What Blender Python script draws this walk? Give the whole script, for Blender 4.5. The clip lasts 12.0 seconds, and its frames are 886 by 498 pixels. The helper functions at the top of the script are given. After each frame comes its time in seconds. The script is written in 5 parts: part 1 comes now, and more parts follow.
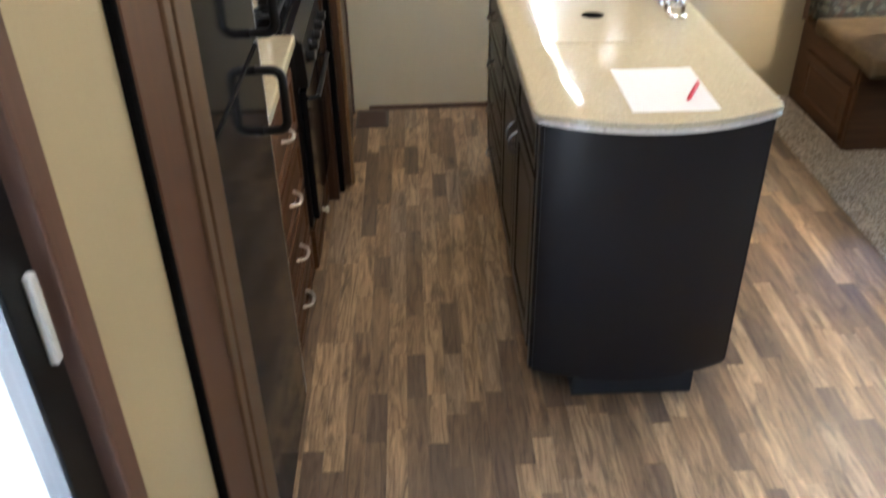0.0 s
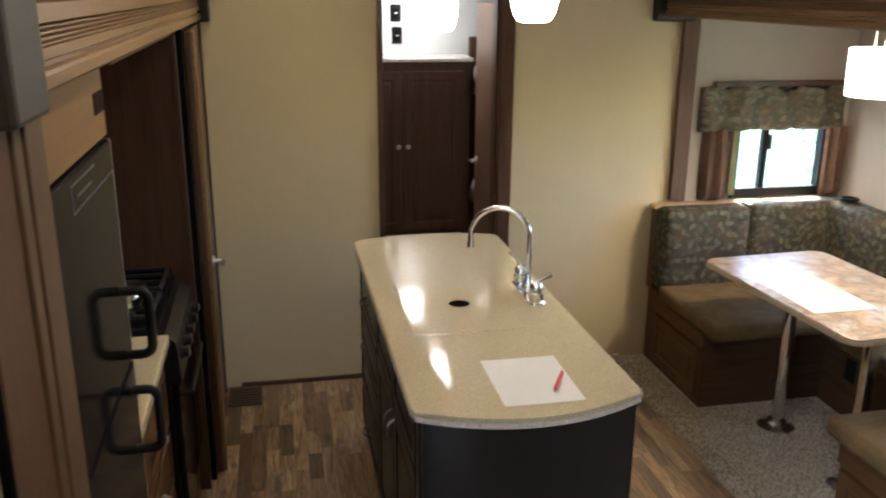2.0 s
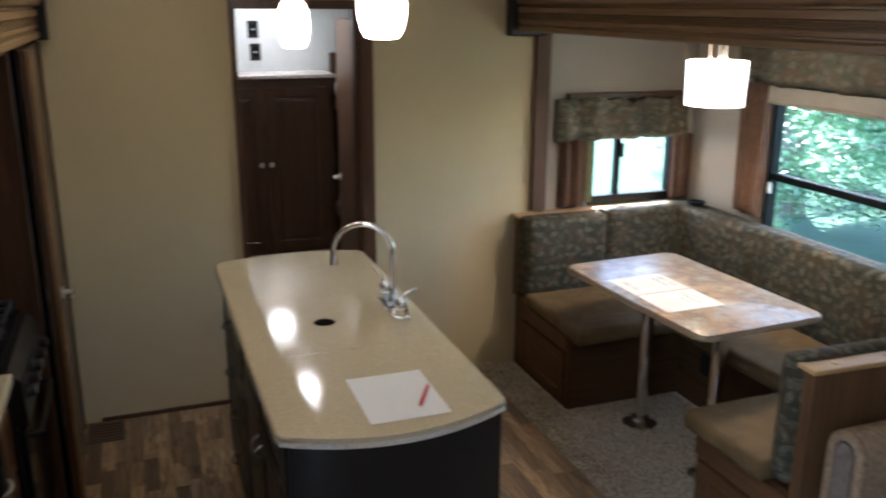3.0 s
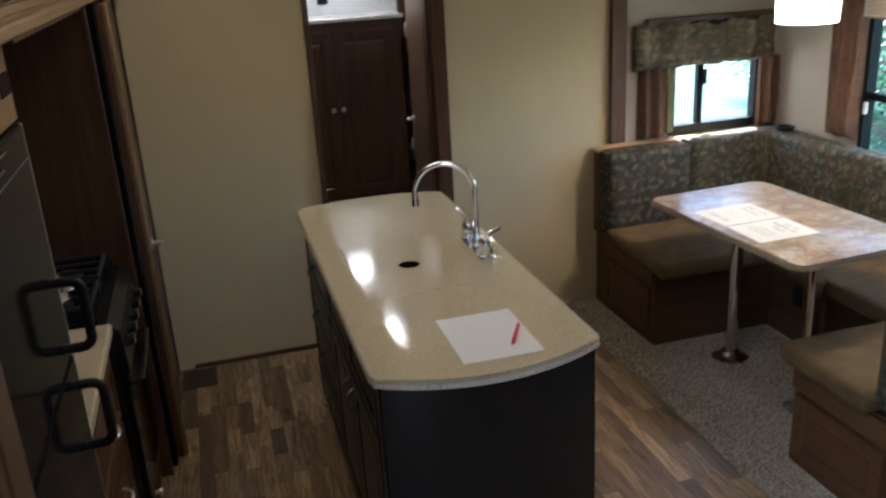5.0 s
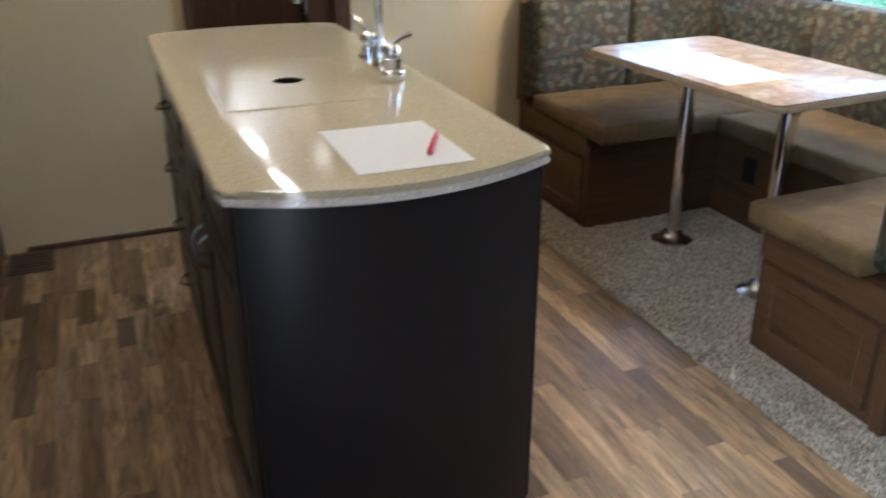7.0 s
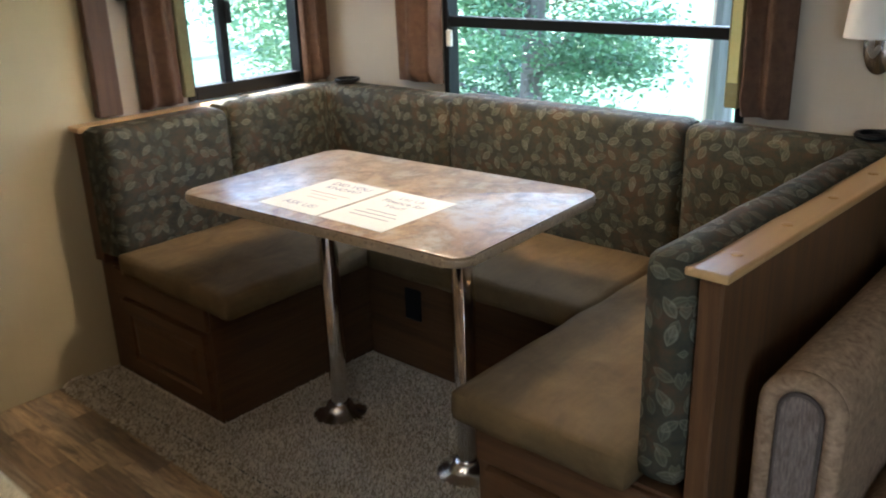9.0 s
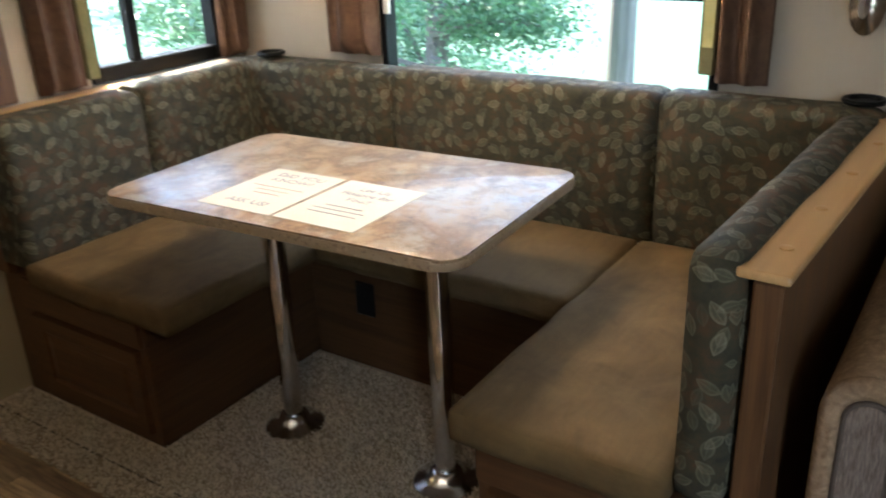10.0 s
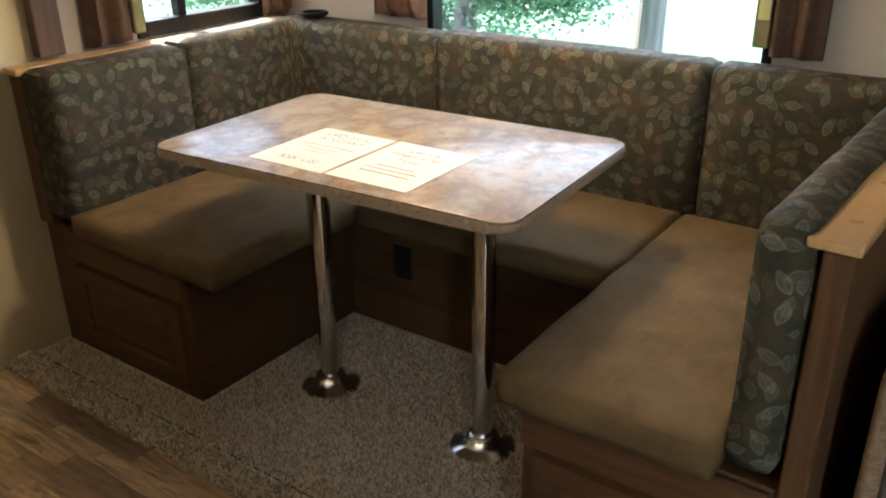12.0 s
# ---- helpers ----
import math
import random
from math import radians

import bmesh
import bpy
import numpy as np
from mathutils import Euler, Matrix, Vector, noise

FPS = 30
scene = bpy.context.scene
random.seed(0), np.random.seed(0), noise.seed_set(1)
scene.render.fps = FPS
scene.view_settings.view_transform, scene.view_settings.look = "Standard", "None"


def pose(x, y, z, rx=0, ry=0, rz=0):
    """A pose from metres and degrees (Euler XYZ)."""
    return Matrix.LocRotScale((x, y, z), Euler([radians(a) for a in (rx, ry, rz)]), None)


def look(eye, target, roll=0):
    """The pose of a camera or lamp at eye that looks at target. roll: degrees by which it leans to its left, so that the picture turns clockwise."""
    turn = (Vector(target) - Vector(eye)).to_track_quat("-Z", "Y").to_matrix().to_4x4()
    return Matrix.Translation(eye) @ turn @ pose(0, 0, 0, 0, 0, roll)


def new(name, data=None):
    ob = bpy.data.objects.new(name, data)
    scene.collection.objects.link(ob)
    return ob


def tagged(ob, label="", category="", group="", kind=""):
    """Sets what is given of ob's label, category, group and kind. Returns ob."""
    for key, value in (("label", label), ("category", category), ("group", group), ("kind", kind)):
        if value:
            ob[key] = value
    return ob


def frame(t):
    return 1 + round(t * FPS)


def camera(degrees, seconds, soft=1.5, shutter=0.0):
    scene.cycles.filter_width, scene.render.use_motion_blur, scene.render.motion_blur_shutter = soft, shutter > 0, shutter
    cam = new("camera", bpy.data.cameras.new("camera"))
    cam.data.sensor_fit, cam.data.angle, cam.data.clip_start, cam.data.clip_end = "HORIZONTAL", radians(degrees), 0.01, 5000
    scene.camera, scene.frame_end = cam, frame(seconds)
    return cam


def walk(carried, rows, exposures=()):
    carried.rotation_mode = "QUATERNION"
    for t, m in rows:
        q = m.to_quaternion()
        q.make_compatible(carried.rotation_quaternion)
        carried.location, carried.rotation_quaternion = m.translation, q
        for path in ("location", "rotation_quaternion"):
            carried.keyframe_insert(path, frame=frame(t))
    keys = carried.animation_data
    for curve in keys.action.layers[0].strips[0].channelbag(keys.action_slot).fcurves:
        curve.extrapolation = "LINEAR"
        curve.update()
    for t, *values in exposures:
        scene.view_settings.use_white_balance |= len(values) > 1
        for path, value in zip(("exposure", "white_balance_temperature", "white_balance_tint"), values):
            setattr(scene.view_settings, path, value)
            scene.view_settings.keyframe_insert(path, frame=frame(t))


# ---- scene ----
cam = camera(55.1, 12.0, soft=1.9, shutter=0.5)
PATH = [
    (0, (0.324, 0.32, 1.751), (0.376, 1.993, 0.657), -1.1),
    (0.5, (0.31, 0.336, 1.8), (0.457, 2.105, 0.878), -0.2),
    (1, (0.308, 0.34, 1.847), (0.497, 2.181, 1.089), -0.5),
    (1.5, (0.304, 0.337, 1.894), (0.575, 2.215, 1.261), -0.1),
    (2, (0.311, 0.332, 1.905), (0.687, 2.207, 1.32), 0.4),
    (2.5, (0.327, 0.335, 1.911), (0.838, 2.187, 1.354), 0.5),
    (3, (0.356, 0.328, 1.91), (1.014, 2.134, 1.358), 0.3),
    (3.2, (0.375, 0.319, 1.912), (1.103, 2.096, 1.355), 0.1),
    (5, (0.325, 0.38, 1.888), (0.811, 2.198, 1.21), -3.4),
    (5.5, (0.314, 0.424, 1.806), (0.662, 2.187, 0.928), -3.0),
    (6, (0.403, 0.523, 1.603), (0.722, 2.329, 0.803), -3.5),
    (6.5, (0.445, 0.663, 1.483), (0.933, 2.433, 0.691), -0.9),
    (7, (0.473, 0.879, 1.371), (1.152, 2.573, 0.552), -0.2),
    (7.5, (0.61, 1.106, 1.378), (1.587, 2.674, 0.611), 0.7),
    (7.7, (0.672, 1.181, 1.388), (1.738, 2.703, 0.647), 1.2),
    (9.5, (1.056, 1.802, 1.36), (2.511, 2.98, 0.656), -3.1),
    (10, (1.068, 1.931, 1.362), (2.588, 2.982, 0.598), -2.3),
    (10.5, (1.036, 2.033, 1.352), (2.662, 2.89, 0.562), -0.6),
    (11, (1.008, 2.046, 1.352), (2.585, 2.983, 0.556), -1.3),
    (11.5, (1.008, 2.006, 1.355), (2.533, 3.036, 0.573), -0.3),
    (12, (1.015, 1.991, 1.344), (2.497, 3.054, 0.523), -0.6),
]
EXPOSURES = [(0, 5.05, 5350, 8), (0.6, 4.75, 5800, 8), (1.5, 4.3, 6000, 9), (2.5, 4.02, 5750, 10), (3.2, 3.52, 5500, 10), (4.8, 3.32, 5500, 10), (5.5, 4.22, 5350, 9), (6.0, 4.25, 6300, 10), (6.5, 4.45, 5550, 9), (7.0, 4.35, 5400, 10), (7.5, 4.1, 5400, 10), (9.5, 3.58, 6050, 9), (10.5, 3.82, 6200, 9), (12, 3.72, 6500, 9)]
walk(cam, [(t, look(eye, target, roll)) for t, eye, target, roll in PATH], EXPOSURES)

# ---- world and large lights ----
world = bpy.data.worlds.new("sky")
scene.world = world
world.use_nodes = True
wn = world.node_tree.nodes
sky = wn.new("ShaderNodeTexSky")
sky.sky_type, sky.sun_disc = "NISHITA", False
sky.sun_elevation, sky.sun_rotation = radians(68), radians(18)
world.node_tree.links.new(sky.outputs[0], wn["Background"].inputs[0])
wn["Background"].inputs[1].default_value = 0.15
sun = new("sun", bpy.data.lights.new("sun", "SUN"))
sun.data.energy, sun.data.angle, sun.data.color = 4.2, radians(0.6), (1.0, 0.95, 0.86)
sun.matrix_world = look((0.9, 2.7, 7.2), (0, 0, 0))


def skylight(name, at, aim, w, h, watts):
    """The open sky's light on its way in through a window."""
    la = new(name, bpy.data.lights.new(name, "AREA"))
    la.data.shape, la.data.size, la.data.size_y = "RECTANGLE", w, h
    la.data.energy, la.data.color = watts, (0.80, 0.91, 1.0)
    la.matrix_world = look(at, aim)
    return la


skylight("skylight_wide_window", (6.5, 3.0, 4.5), (2.5, 3.0, 0.6), 5.0, 4.0, 18.0)
skylight("skylight_small_window", (3.05, 5.3, 2.2), (2.85, 4.0, 0.80), 0.7, 0.8, 1.0)
skylight("skylight_side_door", (-1.7, 0.15, 2.1), (1.9, 2.3, 0.3), 1.6, 1.6, 9.5)
drum_bulb = new("drum_bulb", bpy.data.lights.new("drum_bulb", "POINT"))
drum_bulb.data.energy, drum_bulb.data.color, drum_bulb.data.shadow_soft_size = 1.9, (1.0, 0.80, 0.58), 0.035
drum_bulb.location = (2.60, 3.25, 1.59)


# ---- materials ----
def mat(name, color=(0.5, 0.5, 0.5), rough=0.5, metal=0.0, spec=0.5):
    m = bpy.data.materials.new(name)
    m.use_nodes = True
    b = m.node_tree.nodes["Principled BSDF"]
    b.inputs["Base Color"].default_value = (*color, 1)
    b.inputs["Roughness"].default_value = rough
    b.inputs["Metallic"].default_value = metal
    b.inputs["Specular IOR Level"].default_value = spec
    return m


class Net:
    """Short hand for wiring one material's nodes."""

    def __init__(self, m):
        self.t = m.node_tree
        self.b = self.t.nodes["Principled BSDF"]

    def n(self, kind, **kw):
        node = self.t.nodes.new("ShaderNode" + kind)
        for k, v in kw.items():
            node.inputs[k.replace("_", " ")].default_value = v
        return node

    def l(self, a, b):
        self.t.links.new(a, b)

    def coords(self, which="Object", scale=(1, 1, 1), rot=(0, 0, 0)):
        c = self.n("TexCoord")
        mp = self.n("Mapping", Scale=scale, Rotation=rot)
        self.l(c.outputs[which], mp.inputs["Vector"])
        return mp.outputs[0]

    def noise(self, vec, scale, detail=3.0, rough=0.55, dist=0.0):
        t = self.n("TexNoise", Scale=scale, Detail=detail, Roughness=rough, Distortion=dist)
        if vec is not None:
            self.l(vec, t.inputs["Vector"])
        return t.outputs["Fac"]

    def ramp(self, fac, *stops):
        r = self.n("ValToRGB")
        e = r.color_ramp.elements
        while len(e) < len(stops):
            e.new(0.5)
        for el, (p, c) in zip(e, stops):
            el.position, el.color = p, (*c, 1)
        self.l(fac, r.inputs[0])
        return r.outputs[0]

    def mix(self, fac, a, b, mode="MIX"):
        m = self.t.nodes.new("ShaderNodeMix")
        m.data_type, m.blend_type = "RGBA", mode
        for sock, v in ((m.inputs[0], fac), (m.inputs[6], a), (m.inputs[7], b)):
            if isinstance(v, (int, float)):
                sock.default_value = v
            elif isinstance(v, tuple):
                sock.default_value = (*v, 1)
            else:
                self.l(v, sock)
        return m.outputs[2]

    def math(self, op, a, b=0.0, c=0.0):
        m = self.t.nodes.new("ShaderNodeMath")
        m.operation = op
        for sock, v in zip(m.inputs, (a, b, c)):
            if isinstance(v, (int, float)):
                sock.default_value = v
            else:
                self.l(v, sock)
        return m.outputs[0]

    def bump(self, h, strength=0.2, dist=0.002):
        bp = self.n("Bump", Strength=strength, Distance=dist)
        self.l(h, bp.inputs["Height"])
        self.l(bp.outputs[0], self.b.inputs["Normal"])

    def color(self, c):
        self.l(c, self.b.inputs["Base Color"])

    def rough(self, fac, lo, hi):
        r = self.n("MapRange", To_Min=lo, To_Max=hi)
        self.l(fac, r.inputs[0])
        self.l(r.outputs[0], self.b.inputs["Roughness"])


def wood(name, dark, light, axis="z", rough=0.35, scale=1.0):
    m = mat(name, light, rough, spec=0.3)
    k = Net(m)
    s = {"x": (0.7, 14, 14), "y": (14, 0.7, 14), "z": (14, 14, 0.7)}[axis]
    v = k.coords("Object", tuple(a * scale for a in s))
    a = k.noise(v, 2.2, 6, 0.65, 1.2)
    f = k.noise(k.coords("Object", tuple(a * 8 * scale for a in s)), 2.0, 2)
    big = k.noise(k.coords("Object"), 2.5, 2)
    c = k.ramp(a, (0.3, dark), (0.7, light))
    c = k.mix(k.math("MULTIPLY", f, 0.45), c, dark)
    c = k.mix(k.math("MULTIPLY", big, 0.35), c, tuple(0.75 * q for q in light))
    k.color(c)
    k.rough(a, rough - 0.06, rough + 0.12)
    k.bump(f, 0.12, 0.001)
    return m


def speckle(name, base, spots, rough=0.15, scale=260):
    m = mat(name, base, rough)
    k = Net(m)
    v = k.coords("Object")
    big = k.noise(v, 7, 4)
    s1 = k.noise(v, scale, 2, 0.7)
    c = k.mix(k.math("MULTIPLY", big, 0.35), base, tuple(0.82 * q for q in base))
    c = k.mix(k.ramp(s1, (0.56, (0, 0, 0)), (0.64, (1, 1, 1))), c, spots)
    s2 = k.noise(v, scale * 0.6, 2, 0.7)
    c = k.mix(k.ramp(s2, (0.6, (0, 0, 0)), (0.66, (0.7, 0.7, 0.7))), c, tuple(min(1, 1.35 * q) for q in base))
    k.color(c)
    k.rough(big, rough - 0.04, rough + 0.07)
    return m


def fabric(name, dark, light, rough=0.9, weave=900, nap=14):
    m = mat(name, light, rough, spec=0.2)
    k = Net(m)
    v = k.coords("UV")
    big = k.noise(v, nap, 5, 0.65, 0.6)
    fine = k.noise(v, weave, 2, 0.6)
    crease = k.noise(k.coords("UV", (10, 46, 1)), 1.0, 4, 0.6, 0.8)
    big = k.math("ADD", k.math("MULTIPLY", big, 0.75), k.math("MULTIPLY", crease, 0.25))
    k.color(k.mix(k.math("MULTIPLY", fine, 0.5), k.ramp(big, (0.32, dark), (0.68, light)), tuple(0.6 * q for q in dark)))
    k.bump(k.math("ADD", k.math("MULTIPLY", big, 0.8), k.math("MULTIPLY", fine, 0.5)), 0.35, 0.003)
    return m


def leaf_print(name, ground_a, ground_b, rust, leaf, cell=13.0):
    """Upholstery with outlined leaves strewn at chance angles over a mottled ground."""
    m = mat(name, ground_a, 0.85, spec=0.25)
    k = Net(m)
    v = k.coords("UV")
    big = k.noise(v, 11, 4, 0.6)
    mott = k.noise(v, 34, 4, 0.7)
    c = k.ramp(k.math("ADD", k.math("MULTIPLY", big, 0.55), k.math("MULTIPLY", mott, 0.45)), (0.38, ground_b), (0.50, ground_a), (0.60, rust))
    for layer, (sc, shift) in enumerate(((cell, 0.0), (cell * 1.15, 7.3))):
        mp = k.n("Mapping", Location=(shift, shift * 1.7, 0), Scale=(sc, sc, sc))
        k.l(k.coords("UV"), mp.inputs[0])
        vo = k.t.nodes.new("ShaderNodeTexVoronoi")
        vo.voronoi_dimensions = "2D"
        vo.inputs["Scale"].default_value = 1.0
        vo.inputs["Randomness"].default_value = 0.75
        k.l(mp.outputs[0], vo.inputs["Vector"])
        sub = k.t.nodes.new("ShaderNodeVectorMath")
        sub.operation = "SUBTRACT"
        k.l(mp.outputs[0], sub.inputs[0])
        k.l(vo.outputs["Position"], sub.inputs[1])
        sep = k.n("SeparateColor")
        k.l(vo.outputs["Color"], sep.inputs[0])
        rot = k.t.nodes.new("ShaderNodeVectorRotate")
        rot.rotation_type = "Z_AXIS"
        k.l(sub.outputs[0], rot.inputs["Vector"])
        k.l(k.math("MULTIPLY", sep.outputs[0], 6.283), rot.inputs["Angle"])
        xyz = k.n("SeparateXYZ")
        k.l(rot.outputs[0], xyz.inputs[0])
        u = k.math("DIVIDE", xyz.outputs[0], 0.40)
        w = k.math("DIVIDE", k.math("ABSOLUTE", xyz.outputs[1]), 0.21)
        d = k.math("ADD", k.math("MULTIPLY", u, u), w)
        body = k.ramp(k.math("MULTIPLY", d, 0.8), (0.0, (0.42,) * 3), (0.42, (0.34,) * 3), (0.62, (0.80,) * 3), (0.72, (0.80,) * 3), (0.86, (0, 0, 0)))
        vein = k.math("SINE", k.math("ADD", k.math("MULTIPLY", u, 15.0), k.math("MULTIPLY", w, -7.0)))
        vein = k.math("MULTIPLY", k.math("LESS_THAN", d, 0.9), k.math("MAXIMUM", k.math("MULTIPLY", vein, 0.35), k.math("LESS_THAN", w, 0.1)))
        ink = k.math("MAXIMUM", body, k.math("MULTIPLY", vein, 0.7))
        worn = k.noise(v, 60, 3, 0.7)
        ink = k.math("MULTIPLY", ink, k.math("MULTIPLY", worn, k.math("ADD", 0.35, k.math("MULTIPLY", sep.outputs[1], 1.3))))
        c = k.mix(k.math("MULTIPLY", ink, 0.85 if layer == 0 else 0.7), c, leaf)
    fine = k.noise(v, 700, 2)
    c = k.mix(k.math("MULTIPLY", fine, 0.4), c, tuple(0.5 * q for q in ground_b))
    k.color(c)
    k.bump(fine, 0.25, 0.002)
    return m


def make_wallpaper(name, base):
    m = mat(name, base, 0.75, spec=0.3)
    k = Net(m)
    lines = k.noise(k.coords("Object", (260, 260, 9)), 1.0, 2)
    cross = k.noise(k.coords("Object", (12, 12, 300)), 1.0, 2)
    blot = k.noise(k.coords("Object"), 1.6, 3)
    c = k.mix(k.math("MULTIPLY", lines, 0.3), base, tuple(0.78 * q for q in base))
    c = k.mix(k.math("MULTIPLY", cross, 0.2), c, tuple(min(1, 1.12 * q) for q in base))
    c = k.mix(k.math("MULTIPLY", blot, 0.2), c, tuple(0.8 * q for q in base))
    k.color(c)
    k.bump(lines, 0.12, 0.001)
    return m


def make_plank_vinyl():
    m = mat("plank_vinyl", (0.2, 0.12, 0.06), 0.42, spec=0.3)
    k = Net(m)
    info = k.n("ObjectInfo")
    geo = k.n("NewGeometry")
    isl = geo.outputs["Random Per Island"]
    r = k.math("FRACT", k.math("ADD", info.outputs["Random"], k.math("MULTIPLY", isl, 3.7)))
    tone = k.ramp(r, (0.0, (0.17, 0.117, 0.076)), (0.24, (0.29, 0.192, 0.108)), (0.5, (0.45, 0.297, 0.158)), (0.78, (0.64, 0.44, 0.24)), (1.0, (0.35, 0.26, 0.172)))
    off = k.n("CombineXYZ")
    k.l(k.math("MULTIPLY", r, 37.0), off.inputs[0])
    k.l(k.math("MULTIPLY", r, 91.0), off.inputs[1])
    add = k.t.nodes.new("ShaderNodeVectorMath")
    k.l(geo.outputs["Position"], add.inputs[0])
    k.l(off.outputs[0], add.inputs[1])
    mp = k.n("Mapping", Scale=(26, 2.2, 26))
    k.l(add.outputs[0], mp.inputs[0])
    g = k.noise(mp.outputs[0], 1.6, 6, 0.7, 1.6)
    mp2 = k.n("Mapping", Scale=(160, 6, 160))
    k.l(add.outputs[0], mp2.inputs[0])
    f = k.noise(mp2.outputs[0], 1.0, 2)
    c = k.mix(k.ramp(g, (0.34, (0.9, 0.9, 0.9)), (0.62, (0, 0, 0))), tone, (0.085, 0.056, 0.037))
    c = k.mix(k.math("MULTIPLY", f, 0.25), c, (0.07, 0.046, 0.03))
    knot = k.n("Mapping", Scale=(15, 4.5, 15))
    k.l(add.outputs[0], knot.inputs[0])
    kn = k.noise(knot.outputs[0], 1.0, 3, 0.6, 0.4)
    c = k.mix(k.ramp(kn, (0.60, (0, 0, 0)), (0.74, (0.8, 0.8, 0.8))), c, (0.075, 0.052, 0.036))
    k.color(c)
    k.rough(g, 0.36, 0.50)
    k.bump(f, 0.1, 0.0006)
    return m


def make_carpet(name):
    m = mat(name, (0.3, 0.25, 0.19), 1.0, spec=0.05)
    k = Net(m)
    v = k.coords("Object")
    a = k.noise(v, 230, 3, 0.7)
    b = k.noise(v, 14, 3)
    isl = k.n("NewGeometry").outputs["Random Per Island"]
    c = k.ramp(k.math("ADD", k.math("MULTIPLY", a, 0.35), k.math("MULTIPLY", isl, 0.65)), (0.28, (0.37, 0.285, 0.19)), (0.46, (0.64, 0.53, 0.385)), (0.66, (0.88, 0.78, 0.61)))
    c = k.mix(k.math("MULTIPLY", b, 0.25), c, (0.22, 0.155, 0.092))
    k.color(c)
    k.bump(a, 0.8, 0.006)
    return m


def make_table_laminate():
    m = mat("table_laminate", (0.4, 0.3, 0.2), 0.3, spec=0.35)
    k = Net(m)
    v = k.coords("Object")
    a = k.noise(v, 6.0, 7, 0.65, 0.3)
    b = k.noise(v, 17.0, 7, 0.75, 0.4)
    d = k.noise(v, 70.0, 4, 0.75)
    c = k.ramp(a, (0.34, (0.345, 0.31, 0.25)), (0.46, (0.345, 0.238, 0.138)), (0.54, (0.215, 0.132, 0.072)), (0.64, (0.345, 0.30, 0.235)))
    c = k.mix(k.ramp(b, (0.47, (0, 0, 0)), (0.66, (0.85, 0.85, 0.85))), c, (0.088, 0.062, 0.046))
    c = k.mix(k.ramp(d, (0.55, (0, 0, 0)), (0.7, (0.25, 0.25, 0.25))), c, (0.16, 0.115, 0.085))
    k.color(c)
    k.rough(b, 0.26, 0.42)
    return m


def glow(name, color, strength):
    m = mat(name, color, 0.4)
    k = Net(m)
    k.b.inputs["Emission Color"].default_value = (*color, 1)
    k.b.inputs["Emission Strength"].default_value = strength
    return m


def make_paint(name, base, rough, grain=40, amount=0.25):
    m = mat(name, base, rough)
    k = Net(m)
    v = k.coords("Object")
    a = k.noise(v, grain, 4)
    b = k.noise(v, 5, 3)
    k.color(k.mix(k.math("MULTIPLY", b, amount), base, tuple(0.7 * q for q in base)))
    k.rough(b, max(0.03, rough - 0.05), rough + 0.08)
    k.bump(a, 0.04, 0.001)
    return m


def make_glass():
    m = mat("window_glass", (1, 1, 1), 0.0)
    k = Net(m)
    k.b.inputs["Transmission Weight"].default_value = 1.0
    k.b.inputs["IOR"].default_value = 1.05
    return m


WALL = make_wallpaper("wall_vinyl_beige", (0.49, 0.405, 0.245))
WALL_SLIDE = make_wallpaper("wall_vinyl_grey", (0.345, 0.295, 0.24))
BUNK_WALL = make_wallpaper("bunk_wall_vinyl", (0.62, 0.64, 0.64))
CEIL = make_paint("ceiling_white", (0.74, 0.71, 0.64), 0.6)
DARKWOOD = wood("cherry_wood_upright", (0.040, 0.020, 0.012), (0.105, 0.056, 0.034), "z", 0.3)
DARKWOOD_Y = wood("cherry_wood_along", (0.040, 0.020, 0.012), (0.105, 0.056, 0.034), "y", 0.3)
DARKWOOD_X = wood("cherry_wood_across", (0.040, 0.020, 0.012), (0.105, 0.056, 0.034), "x", 0.3)
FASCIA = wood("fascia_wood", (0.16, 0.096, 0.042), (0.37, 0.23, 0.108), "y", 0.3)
# The fascia wood again, weaker light over the dinette put into its colour
FASCIA_SHADED = wood("fascia_wood_shaded", (0.085, 0.048, 0.022), (0.21, 0.125, 0.062), "y", 0.3)
BENCHWOOD = wood("bench_wood", (0.046, 0.020, 0.008), (0.165, 0.080, 0.033), "z", 0.5)
BENCHWOOD_X = wood("bench_wood_across", (0.050, 0.021, 0.008), (0.135, 0.064, 0.026), "x", 0.5)
BENCHWOOD_Y = wood("bench_wood_along", (0.050, 0.021, 0.008), (0.145, 0.069, 0.028), "y", 0.5)
CAPWOOD = wood("cap_wood_tan", (0.40, 0.235, 0.10), (0.57, 0.36, 0.165), "x", 0.32, 0.6)
PLANK = make_plank_vinyl()
UNDERFLOOR = make_paint("floor_joint", (0.04, 0.025, 0.016), 0.7)
NAVY = mat("island_black_paint", (0.0125, 0.0102, 0.0105), 0.30, spec=0.26)
k = Net(NAVY)
k.bump(k.noise(k.coords("Object", (40, 40, 3)), 2.0, 3), 0.03, 0.001)
TOEBLACK = make_paint("toe_black", (0.012, 0.012, 0.013), 0.6)
COUNTER = speckle("solid_surface_beige", (0.57, 0.49, 0.33), (0.37, 0.31, 0.21), 0.085)
COUNTER_EDGE = speckle("solid_surface_edge", (0.66, 0.60, 0.54), (0.40, 0.34, 0.30), 0.16, 180)
BLACKGLOSS = mat("black_gloss", (0.010, 0.010, 0.012), 0.09, spec=0.3)
BLACKGLOSS.node_tree.nodes["Principled BSDF"].inputs["IOR"].default_value = 1.16
